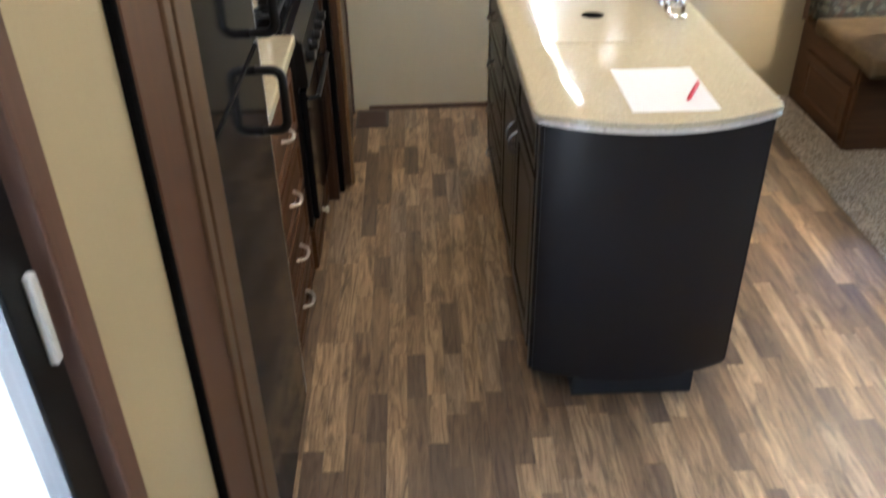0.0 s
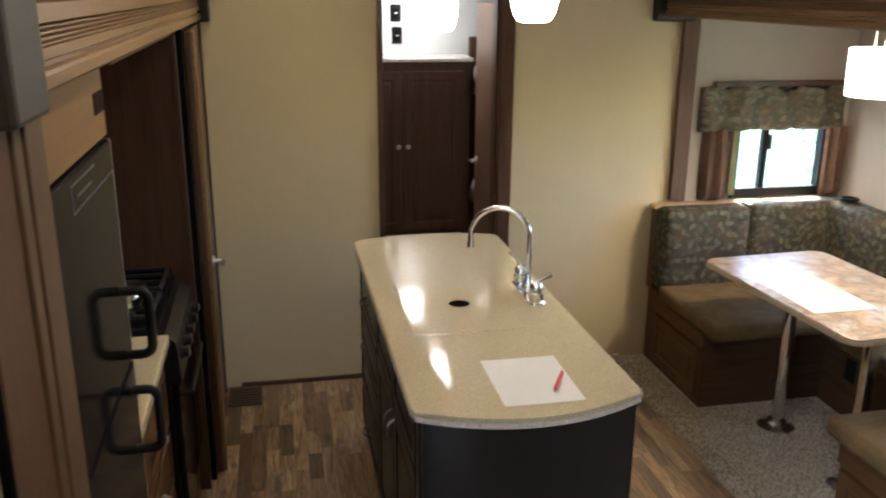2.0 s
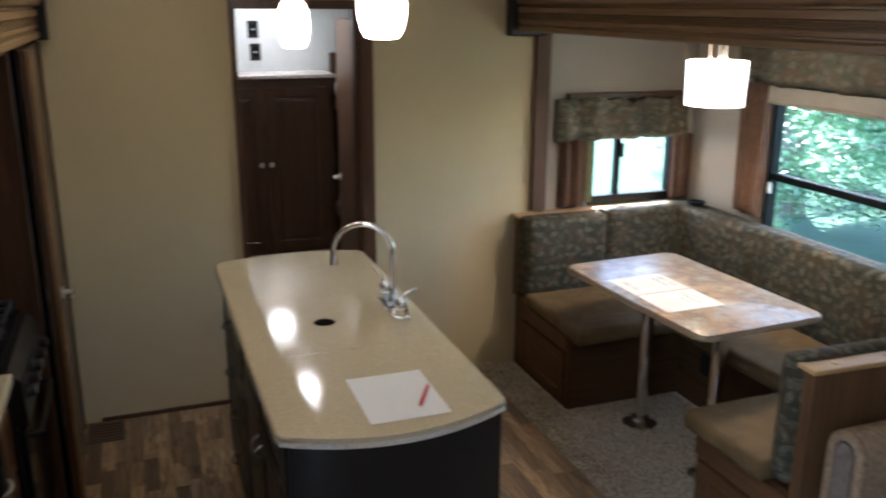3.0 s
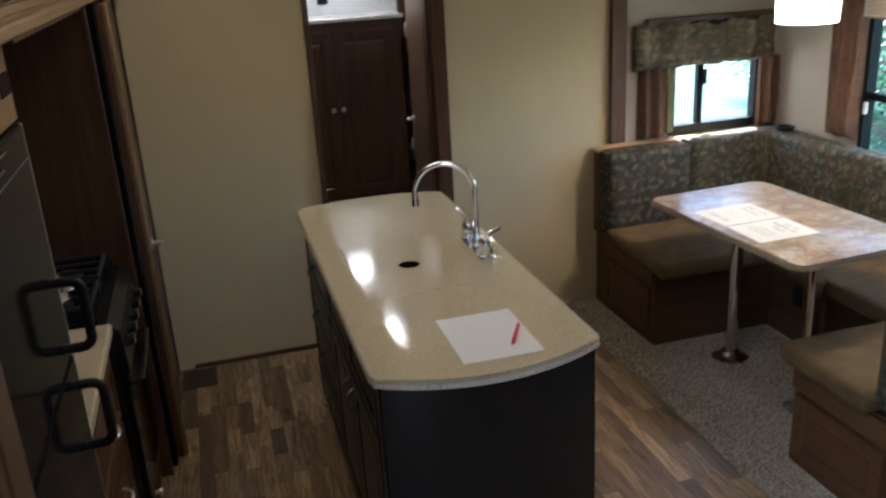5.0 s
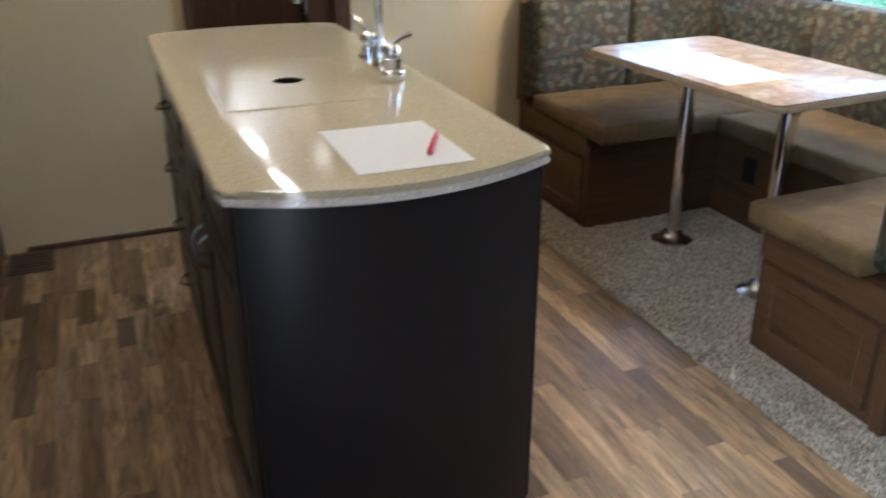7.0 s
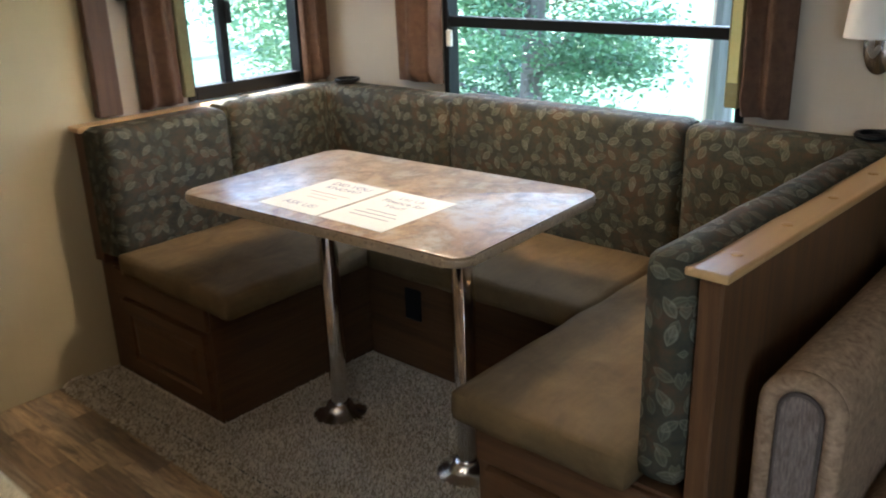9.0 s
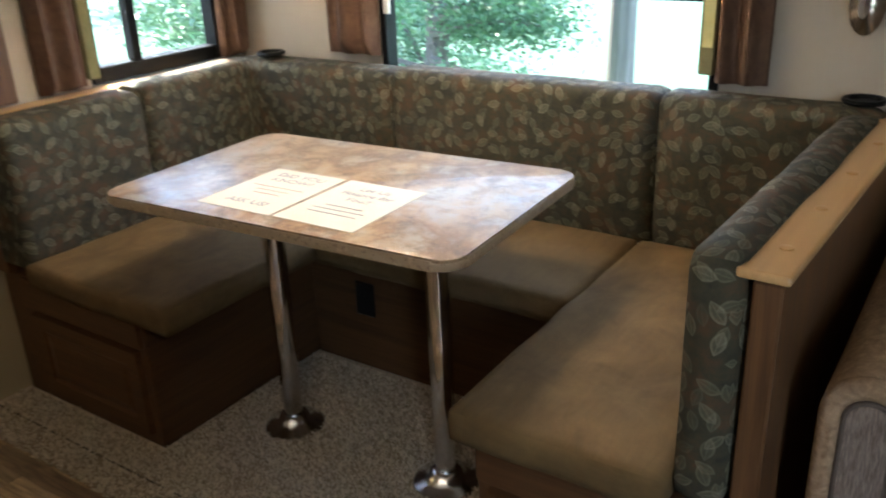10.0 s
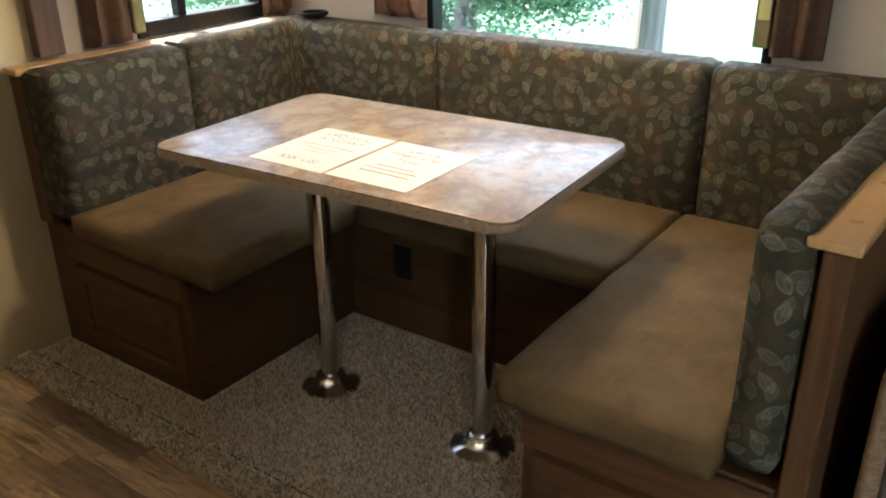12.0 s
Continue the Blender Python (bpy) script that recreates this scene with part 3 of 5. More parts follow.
# refrigerator
fridge = thing("refrigerator", (-0.3, 1.87, 0), "glossy black two-door refrigerator built into the kitchen units", "refrigerator")
part("body", box(-0.64, RX - 0.045, 1.53, 2.185, 0.03, 1.604, 0.004), BLACKSATIN, fridge)
for nm, z0, z1 in (("freezer_door", 1.118, 1.606), ("main_door", 0.05, 1.110)):
    d = part("door", box(RX - 0.043, RX, 1.535, 2.178, z0, z1, 0.006, 2), BLACKGLOSS, fridge, "glossy black door")
    zc = 1.225 if z0 > 1 else 0.998
    y = 2.10
    pts = [(RX, y, zc + 0.072)] + arc_points((RX + 0.034, y, zc + 0.050), 0.022, math.pi / 2, 0, 4, (1, 0, 0), (0, 0, 1)) + arc_points((RX + 0.034, y, zc - 0.050), 0.022, 0, -math.pi / 2, 4, (1, 0, 0), (0, 0, 1)) + [(RX, y, zc - 0.072)]
    smooth(part("handle", tube(pts, 0.0105, 12), BLACKSATIN, d, "black looped handle"))
part("edge_strip", box(RX - 0.044, RX - 0.002, 2.180, 2.190, 0.05, 1.604, 0.002), NICKEL, fridge, "grey metal edge strip")
BADGE = make_paint("badge_grey", (0.09, 0.09, 0.095), 0.35)
for a, b, c, d in ((1.79, 1.99, 1.586, 1.589), (1.79, 2.172, 1.5395, 1.5425), (1.79, 1.793, 1.5425, 1.586), (1.83, 1.95, 1.561, 1.566)):
    part("badge_line", box(RX, RX + 0.0015, a, b, c, d), BADGE, fridge)
panel = thing("cabinet_panel", (-0.3, 1.87, 1.611), "honey-brown wood panel over the refrigerator", "cabinet panel")
part("board", box(-0.64, -0.03, 1.53, 2.19, 1.611, 1.771, 0.003), wood("honey_wood", (0.17, 0.10, 0.045), (0.35, 0.21, 0.10), "y", 0.35), panel)
part("catch", box(-0.032, -0.027, 2.085, 2.178, 1.664, 1.707, 0.003), mat("catch_maroon", (0.022, 0.010, 0.008), 0.8, spec=0.1), panel, "dark recessed catch")


def bar_pull(at, parent, axis="y", size=0.09, side=1, mat_=None):
    """A bowed cabinet pull on a face that looks along x."""
    x, y, z = at
    u = Vector((0, 1, 0)) if axis == "y" else Vector((0, 0, 1))
    pts = []
    for i in range(9):
        s = i / 8 * 2 - 1
        pts.append(Vector(at) + u * (s * size / 2) + Vector((side * 0.028 * (1 - s ** 4), 0, -0.006 * (1 - s * s))))
    bm = tube(pts, [0.006, 0.005, 0.0045, 0.005, 0.006, 0.005, 0.0045, 0.005, 0.006], 8)
    return smooth(part("handle", bm, mat_ or NICKEL, parent, "satin nickel pull"))


drawers = thing("drawer_cabinet", (-0.3, 2.52, 0), "brown wood cabinet of four drawers beside the stove", "drawer cabinet")
part("body", box(-0.64, FX - 0.02, 2.212, 2.845, 0.0, 0.862, 0.002), BENCHWOOD, drawers)
for z0, z1 in ((0.60, 0.80), (0.40, 0.585), (0.215, 0.385), (0.045, 0.20)):
    d = part("drawer", raised_panel(FX - 0.02, 2.235, 2.825, z0, z1, 1, 0.03), BENCHWOOD_Y, drawers)
    bar_pull((FX - 0.002, 2.54, (z0 + z1) / 2 + 0.005), d)
worktop = thing("kitchen_worktop", (-0.3, 2.52, 0.865), "cream solid-surface worktop beside the stove", "worktop")
part("slab", box(-0.655, -0.034, 2.195, 2.838, 0.863, 0.898, 0.006, 2), COUNTER, worktop)

# stove with oven
stove = thing("stove", (-0.3, 3.1, 0.2), "black gas stove with oven, cast-iron grates and a row of knobs", "stove")
part("oven_body", box(-0.60, -0.045, 2.852, 3.395, 0.20, 0.885, 0.004), BLACKSATIN, stove)
od = part("oven_door", box(-0.045, -0.022, 2.862, 3.385, 0.23, 0.70, 0.006, 2), BLACKGLOSS, stove, "glossy black oven door")
smooth(part("handle", tube([(-0.022, 2.92, 0.655), (0.008, 2.925, 0.66), (0.010, 3.12, 0.66), (0.008, 3.32, 0.66), (-0.022, 3.325, 0.655)], 0.008, 8), BLACKSATIN, od))
cp = part("control_panel", prism([(-0.045, 0.715), (-0.010, 0.72), (-0.018, 0.86), (-0.05, 0.890), (-0.09, 0.890), (-0.09, 0.715)], 2.855, 3.392, plane="xz"), BLACKSATIN, stove)
for i in range(5):
    y = 2.92 + 0.1 * i
    kb = part("knob", lathe([(0.022, 0), (0.022, 0.006), (0.017, 0.010), (0.016, 0.026), (0.012, 0.029)], (-0.016, y, 0.80), 16, "x"), BLACKSATIN, cp)
    smooth(kb)
    part("pointer", box(0.012, 0.0145, y - 0.002, y + 0.002, 0.79, 0.812), WHITEPLASTIC, kb)
part("cooktop", box(-0.60, -0.07, 2.852, 3.395, 0.887, 0.905, 0.006, 2), BLACKGLOSS, stove)
for cx, cy in ((-0.20, 2.99), (-0.20, 3.26), (-0.45, 3.12)):
    b = part("burner", lathe([(0.05, 0.906), (0.05, 0.914), (0.035, 0.918), (0.035, 0.928), (0.02, 0.930)], (cx, cy, 0), 20), IRON, stove)
    smooth(b)
for j in range(2):
    y0 = 2.865 + 0.262 * j
    bm = bmesh.new()
    for k_ in range(4):
        yy = y0 + 0.02 + 0.072 * k_
        box(-0.56, -0.09, yy - 0.005, yy + 0.005, 0.935, 0.947, 0.002, bm=bm)
    for xx in (-0.56, -0.33, -0.09):
        box(xx - 0.005, xx + 0.005, y0 + 0.015, y0 + 0.245, 0.930, 0.945, 0.002, bm=bm)
        for yy in (y0 + 0.02, y0 + 0.236):
            box(xx - 0.005, xx + 0.005, yy - 0.005, yy + 0.005, 0.905, 0.935, bm=bm)
    part("grate", bm, IRON, stove, "cast-iron grate")
bm = box(-0.59, -0.08, 3.372, 3.392, 0.905, 0.935, 0.004)
part("raised_lid", bm, BLACKGLOSS, stove)
# Chrome bulb shape added to give a bright glint on the stove
stove_glint = thing("stove_glint", (-0.2, 2.99, 0.948), "small chrome bulb added for a glint on the stove", "pot")
smooth(part("chrome_bulb", lathe([(0.035, 0.948), (0.05, 0.955), (0.056, 0.985), (0.048, 1.01), (0.03, 1.02), (0.012, 1.022), (0.012, 1.035), (0.004, 1.038)], (-0.17, 2.95, 0), 24), CHROME, stove_glint))
base = thing("stove_base_drawer", (-0.3, 3.1, 0), "brown wood drawer below the stove", "drawer")
part("body", box(-0.60, FX - 0.01, 2.852, 3.395, 0.0, 0.196, 0.002), BENCHWOOD, base)
d = part("drawer_front", raised_panel(FX - 0.01, 2.865, 3.385, 0.02, 0.185, 1, 0.03), BENCHWOOD_Y, base)
smooth(part("knob", lathe([(0.008, 0), (0.008, 0.014), (0.014, 0.018), (0.012, 0.026)], (FX + 0.008, 3.12, 0.12), 14, "x"), NICKEL, d))
tall = thing("tall_panel", (-0.3, 3.42, 0), "tall dark cherry-wood end panel beside the stove", "end panel")
part("board", box(-0.65, -0.006, 3.40, 3.445, 0.0, 1.770, 0.003), DARKWOOD, tall)
part("edge_strip", box(-0.020, -0.0035, 3.398, 3.412, 0.0, 1.770, 0.002), DARKWOOD, tall)
upper = thing("overhead_cabinet", (-0.3, 2.8, 1.755), "dark wood cabinet bottom over the stove", "cabinet")
part("body", box(-0.655, -0.012, 2.215, 3.395, 1.75, 2.2, 0.003), DARKWOOD_Y, upper)
# Black wall colour stands in for the dark of the unlit passage
setting("wall_passage", box(-0.66, -0.62, 3.46, 4.31, 0, 2.3), BLACKMATT, "passage wall coloured black for the shade behind the door", "wall")
vent = thing("floor_vent", (0.1, 4.17, 0), "dark brown floor register near the wall", "floor vent")
vf = part("frame", box(0.03, 0.19, 4.09, 4.285, 0.0005, 0.006, 0.002), GROUT, vent)
for i in range(6):
    part("slat", box(0.045, 0.175, 4.11 + 0.028 * i, 4.12 + 0.028 * i, 0.006, 0.009), DARKWOOD_X, vf)

# ---- island ----
def bowed(x0, x1, y0, y1, near, far, r=0.035, n=16):
    """Outline of a slab with straight long sides and bowed ends."""
    pts = []
    for i in range(n + 1):
        s = i / n * 2 - 1
        pts.append((x0 + r + (x1 - x0 - 2 * r) * i / n, y0 - near * (1 - s * s)))
    pts.append((x1 - 0.010, y0 + 0.008))
    pts.append((x1, y0 + r))
    pts.append((x1, y1 - r))
    pts.append((x1 - 0.010, y1 - 0.008))
    for i in range(n + 1):
        s = 1 - i / n * 2
        pts.append((x1 - r - (x1 - x0 - 2 * r) * i / n, y1 + far * (1 - s * s)))
    pts.append((x0 + 0.010, y1 - 0.008))
    pts.append((x0, y1 - r))
    pts.append((x0, y0 + r))
    pts.append((x0 + 0.010, y0 + 0.008))
    return pts


island = thing("kitchen_island", (0.92, 2.97, 0), "near-black painted kitchen island with a bowed end panel", "kitchen island")
part("body", box(0.648, 1.20, 2.26, 3.70, 0.075, 0.862, 0.002), NAVY, island)
n = 16
front = [(0.64 + 0.57 * i / n, 2.222 - 0.062 * (1 - (i / n * 2 - 1) ** 2)) for i in range(n + 1)]
smooth(part("end_panel", prism(front + [(1.21, 2.258), (0.64, 2.258)], 0.068, 0.863), NAVY, island, "bowed near-black end panel"), 30)
part("toe_kick", box(0.755, 1.11, 2.178, 3.66, 0.0, 0.075), TOEBLACK, island)
for xs in (0.636, 1.204):
    part("corner_post", box(xs - 0.006, xs + 0.016, 2.226, 2.262, 0.07, 0.862, 0.004, 2), NAVY, island)
for z0, z1 in ((0.655, 0.83), (0.475, 0.64), (0.29, 0.46), (0.10, 0.275)):
    d = part("drawer", raised_panel(0.648, 3.12, 3.68, z0, z1, -1, 0.03), NAVY, island)
    bar_pull((0.632, 3.40, (z0 + z1) / 2 + 0.01), d, side=-1, mat_=DARKNICKEL)
for y0, y1 in ((2.29, 2.69), (2.70, 3.10)):
    d = part("drawer", raised_panel(0.648, y0, y1, 0.69, 0.83, -1, 0.028), NAVY, island)
    d = part("door", raised_panel(0.648, y0, y1, 0.10, 0.675, -1, 0.05), NAVY, island)
    bar_pull((0.632, y1 - 0.03 if y0 < 2.5 else y0 + 0.03, 0.60), d, "z", 0.08, side=-1, mat_=DARKNICKEL)
top = thing("island_worktop", (0.92, 2.97, 0.855), "cream speckled solid-surface worktop with bowed ends on the island", "worktop")
slab = smooth(part("slab", prism(bowed(0.612, 1.236, 2.207, 3.765, 0.070, 0.045), 0.878, 0.893, 0.009, 4), COUNTER, top), 35)
# Edge band is paler than the slab: light on the edge is in its colour
smooth(part("edge_band", prism(bowed(0.612, 1.236, 2.207, 3.765, 0.070, 0.045), 0.864, 0.8778, 0.006, 3), COUNTER_EDGE, slab, "speckled edge band made paler for the light it catches"), 35)

# sink lids lying in the worktop, one with a finger hole
lid = thing("sink_cover", (0.88, 2.95, 0.896), "cream sink cover with an oval finger hole, flush in the worktop", "sink cover")
bm = bmesh.new()
hx, hy, hr = 0.892, 2.945, 0.036
out, inn = [], []
N = 40
for i in range(N):
    a = 2 * math.pi * i / N
    c, s = math.cos(a), math.sin(a)
    k_ = min(0.178 / max(abs(c), 1e-6), 0.255 / max(abs(s), 1e-6))
    out.append((0.880 + k_ * c, 2.95 + k_ * s))
    inn.append((hx + hr * c, hy + hr * s))
tops = [bm.verts.new((0.88 + (p[0] - 0.88) * 0.985, 2.95 + (p[1] - 2.95) * 0.985, 0.8962)) for p in out]
low = [bm.verts.new((p[0], p[1], 0.8931)) for p in out]
hole = [bm.verts.new((p[0], p[1], 0.8962)) for p in inn]
hlow = [bm.verts.new((p[0], p[1], 0.8931)) for p in inn]
for i in range(N):
    j = (i + 1) % N
    bm.faces.new((tops[i], tops[j], hole[j], hole[i]))
    bm.faces.new((tops[j], tops[i], low[i], low[j]))
    bm.faces.new((hole[i], hole[j], hlow[j], hlow[i]))
part("plate", bm, COUNTER, lid)
# Black disc on the slab paints the shade inside the finger hole
part("finger_hole_shade", lathe([(0.0355, 0.8931), (0.0355, 0.8940)], (hx, hy, 0), 28), mat("hole_shade_black", (0.008, 0.007, 0.006), 1.0, spec=0.0), lid, "black disc that paints the shade in the finger hole")

# faucet
fa = thing("faucet", (1.135, 2.96, 0.895), "chrome two-handle gooseneck faucet on the island", "faucet")
smooth(part("base_plate", prism(rounded(1.106, 1.165, 2.838, 3.082, 0.024), 0.895, 0.921, 0.007, 3), CHROME, fa))
smooth(part("spout_base", lathe([(0.019, 0.920), (0.019, 0.948), (0.016, 0.955), (0.013, 0.970), (0.011, 0.985)], (1.135, 2.96, 0), 20), CHROME, fa))
d = Vector((-0.93, 0.36, 0)).normalized()
c = Vector((1.135, 2.96, 1.108)) + d * 0.1
pts = [(1.135, 2.96, 0.97), (1.135, 2.96, 1.04)] + arc_points(c, 0.1, math.pi, 0, 18, d, (0, 0, 1)) + [c + d * 0.1 - Vector((0, 0, 0.02))]
sp = smooth(part("spout", tube(pts, 0.0095, 14), CHROME, fa))
smooth(part("aerator", tube([c + d * 0.1 - Vector((0, 0, 0.018)), c + d * 0.1 - Vector((0, 0, 0.042))], 0.0125, 14), CHROME, sp))
for y, reach, rise in ((2.868, (0.052, 0.012), 0.020), (3.052, (-0.022, 0.052), 0.034)):
    h = smooth(part("valve", lathe([(0.024, 0.920), (0.024, 0.946), (0.019, 0.950), (0.019, 0.956), (0.023, 0.960), (0.022, 0.972), (0.014, 0.982), (0.006, 0.985)], (1.135, y, 0), 20), CHROME, fa))
    a, b = Vector((1.135, y, 0.979)), Vector((1.135 + reach[0], y + reach[1], 0.979 + rise))
    bm = tube([a - (b - a) * 0.2, a, a.lerp(b, 0.5) + Vector((0, 0, 0.003)), b, b + (b - a) * 0.12], [0.007, 0.0085, 0.0065, 0.009, 0.005], 12)
    smooth(part("lever", bm, CHROME, h))

# paper and pen
def sheet(cx, cy, z, turn, w, h, label, curl=0.0, stock=None):
    t = thing("paper_sheet", (cx, cy, z), label, "paper", "paper sheets")
    bm = bmesh.new()
    n = 8
    up = [[bm.verts.new((w * (i / n - 0.5), h * (j / n - 0.5), 0.0009 + curl * max(0, abs(i / n - 0.5) * 2 - 0.6) ** 2)) for j in range(n + 1)] for i in range(n + 1)]
    dn = [[bm.verts.new((v.co.x, v.co.y, v.co.z - 0.0006)) for v in row] for row in up]
    for i in range(n):
        for j in range(n):
            bm.faces.new((up[i][j], up[i + 1][j], up[i + 1][j + 1], up[i][j + 1]))
            bm.faces.new((dn[i][j + 1], dn[i + 1][j + 1], dn[i + 1][j], dn[i][j]))
    for g in (range(n),):
        for i in g:
            bm.faces.new((up[i][0], dn[i][0], dn[i + 1][0], up[i + 1][0]))
            bm.faces.new((up[i + 1][n], dn[i + 1][n], dn[i][n], up[i][n]))
            bm.faces.new((up[0][i + 1], dn[0][i + 1], dn[0][i], up[0][i]))
            bm.faces.new((up[n][i], dn[n][i], dn[n][i + 1], up[n][i + 1]))
    part("sheet", turned(bm, pose(cx, cy, z, 0, 0, turn)), stock or PAPER, t)
    return t


sheet(0.959, 2.343, 0.8935, -0.5, 0.217, 0.281, "blank white paper sheet on the island worktop", 0.006)
pen = thing("pen", (1.025, 2.30, 0.897), "red plastic pen lying on the white paper", "pen")
a, b = Vector((0.997, 2.252, 0.9005)), Vector((1.055, 2.362, 0.9005))
smooth(part("barrel", tube([a, a.lerp(b, 0.08), a.lerp(b, 0.1), a.lerp(b, 0.95), b], [0.002, 0.004, 0.0055, 0.0055, 0.004], 10), RED, pen))
smooth(part("clip", tube([a.lerp(b, 0.62) + Vector((0, 0, 0.007)), a.lerp(b, 0.96) + Vector((0, 0, 0.007))], 0.0018, 6), RED, pen))

# pendants over the island
def pendant(at, s, label):
    x, y, z = at
    t = thing("pendant_lamp", (x, y, z), label, "pendant lamp", "pendants over the island")
    prof = [(0.030, -0.002), (0.041, 0.002), (0.051, 0.018), (0.059, 0.05), (0.061, 0.08), (0.058, 0.11), (0.045, 0.138), (0.03, 0.15)]
    smooth(part("shade", lathe([(r * s, z + h) for r, h in prof], (x, y, 0), 28), SHADE, t, "glowing white barrel glass shade"), 60)
    smooth(part("cap", lathe([(0.03, z + 0.15), (0.028, z + 0.19), (0.01, z + 0.20)], (x, y, 0), 20), NICKEL, t))
    part("cord", tube([(x, y, z + 0.195), (x, y, 2.285)], 0.003, 8), BLACKSATIN, t)
    smooth(part("canopy", lathe([(0.05, 2.299), (0.05, 2.29), (0.02, 2.28)], (x, y, 0), 20), NICKEL, t))


pendant((0.868, 3.15, 1.775), 0.82, "lit white barrel-glass pendant over the island's far half")
pendant((0.958, 2.43, 1.830), 1.0, "lit white barrel-glass pendant over the island's near half")

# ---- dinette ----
fascia(2.165, -1, 0.06, 4.24, 1.79, "trim_slide_fascia", "reeded brown wood fascia over the dinette", FASCIA_SHADED)
setting("trim_column", box(2.285, 2.368, 4.262, 4.299, 0.87, 1.79, 0.006, 2), wood("column_wood", (0.055, 0.028, 0.016), (0.13, 0.07, 0.04), "z", 0.55), "dark wood upright where the recess begins", "column trim")
setting("trim_column_block", box(2.13, 2.33, 4.245, 4.309, 1.765, 2.2, 0.008, 2), BLACKSATIN, "dark corner block above the column", "corner block")


def window_unit(name, label, axis, a0, a1, z0, z1, at, bars, f=0.024):
    """A black-framed window. axis: along which it runs; at: the inner wall face; bars: (kind, place)."""
    def bx(p0, p1, q0, q1, d0, d1, bevel=0.003, bm=None):
        if axis == "x":
            return box(p0, p1, at + d0, at + d1, q0, q1, bevel, bm=bm)
        return box(at + d0, at + d1, p0, p1, q0, q1, bevel, bm=bm)
    w = thing(name, ((a0 + a1) / 2, at, z0) if axis == "x" else (at, (a0 + a1) / 2, z0), label, "window", kind="structure")
    lo = f + 0.016
    for p0, p1, q0, q1 in ((a0, a0 + f, z0, z1), (a1 - f, a1, z0, z1), (a0 + f, a1 - f, z0, z0 + lo), (a0 + f, a1 - f, z1 - f, z1)):
        part("window_frame", bx(p0, p1, q0, q1, -0.008, 0.05), FRAMEBLACK, w)
    for kind, p in bars:
        if kind == "v":
            part("mullion", bx(p - 0.016, p + 0.016, z0 + lo, z1 - f, 0.002, 0.04), FRAMEBLACK, w)
        else:
            part("rail", bx(a0 + f, a1 - f, p - 0.017, p + 0.017, -0.002, 0.045), FRAMEBLACK, w)
    cuts_v = [a0 + f] + [p for kk, p in bars if kk == "v"] + [a1 - f]
    cuts_h = [z0 + lo] + [p for kk, p in bars if kk == "h"] + [z1 - f]
    for p0, p1 in zip(cuts_v, cuts_v[1:]):
        for q0, q1 in zip(cuts_h, cuts_h[1:]):
            g = part("pane", bx(p0, p1, q0, q1, 0.022, 0.026, 0), GLASS, w)
            g.visible_shadow = False
    return w


win1 = window_unit("window_1", "black-framed sliding window over the dinette's end", "x", 2.632, 3.168, 0.868, 1.418, 4.30, [("v", 2.815)], 0.032)
part("latch", box(2.822, 2.842, 4.285, 4.298, 1.12, 1.20, 0.004), BLACKSATIN, win1)
win2 = window_unit("window_2", "wide black-framed window over the dinette's long side", "y", 2.572, 3.658, 0.812, 1.538, 3.27, [("h", 1.112)])
part("latch", box(3.25, 3.264, 3.612, 3.634, 1.03, 1.085, 0.003), WHITEPLASTIC, win2, "white plastic latch")


def fold_panel(axis, a0, a1, z0, z1, at, depth, folds, seed, lump=0.0):
    """A narrow hanging panel of cloth with folds. at: the face it hangs on, depth: towards the room."""
    bm = bmesh.new()
    na, nz = 44, 16
    rows_f, rows_b = [], []
    for j in range(nz + 1):
        z = z0 + (z1 - z0) * j / nz
        rf, rb = [], []
        for i in range(na + 1):
            s = i / na
            a = a0 + (a1 - a0) * s
            end = min(s, 1 - s)
            wave = 0.5 + 0.5 * math.sin(s * folds * 2 * math.pi + seed + 0.5 * math.sin(z * 5 + seed))
            rim = min(1.0, end * 9) * min(1.0, (z - z0) / 0.03 + 0.25)
            d = depth * (0.35 + 0.65 * wave) * (0.3 + 0.7 * rim)
            if lump:
                up = (z - z0) / (z1 - z0)
                d += lump * 0.8 * noise.noise(Vector((a * 22, z * 16, seed)))
            h = z + lump * (0.35 + up * up) * noise.noise(Vector((a * 19, up * 2, seed + 4))) if lump else z
            p = (a, at - d, h) if axis == "x" else (at - d, a, h)
            q = (a, at - 0.002, h) if axis == "x" else (at - 0.002, a, h)
            rf.append(bm.verts.new(p))
            rb.append(bm.verts.new(q))
        rows_f.append(rf)
        rows_b.append(rb)
    for j in range(nz):
        for i in range(na):
            bm.faces.new((rows_f[j][i], rows_f[j][i + 1], rows_f[j + 1][i + 1], rows_f[j + 1][i]))
            bm.faces.new((rows_b[j][i + 1], rows_b[j][i], rows_b[j + 1][i], rows_b[j + 1][i + 1]))
    for j in range(nz):
        bm.faces.new((rows_b[j][0], rows_f[j][0], rows_f[j + 1][0], rows_b[j + 1][0]))
        bm.faces.new((rows_f[j][na], rows_b[j][na], rows_b[j + 1][na], rows_f[j + 1][na]))
    for i in range(na):
        bm.faces.new((rows_b[0][i + 1], rows_b[0][i], rows_f[0][i], rows_f[0][i + 1]))
        bm.faces.new((rows_f[nz][i + 1], rows_f[nz][i], rows_b[nz][i], rows_b[nz][i + 1]))
    return bm


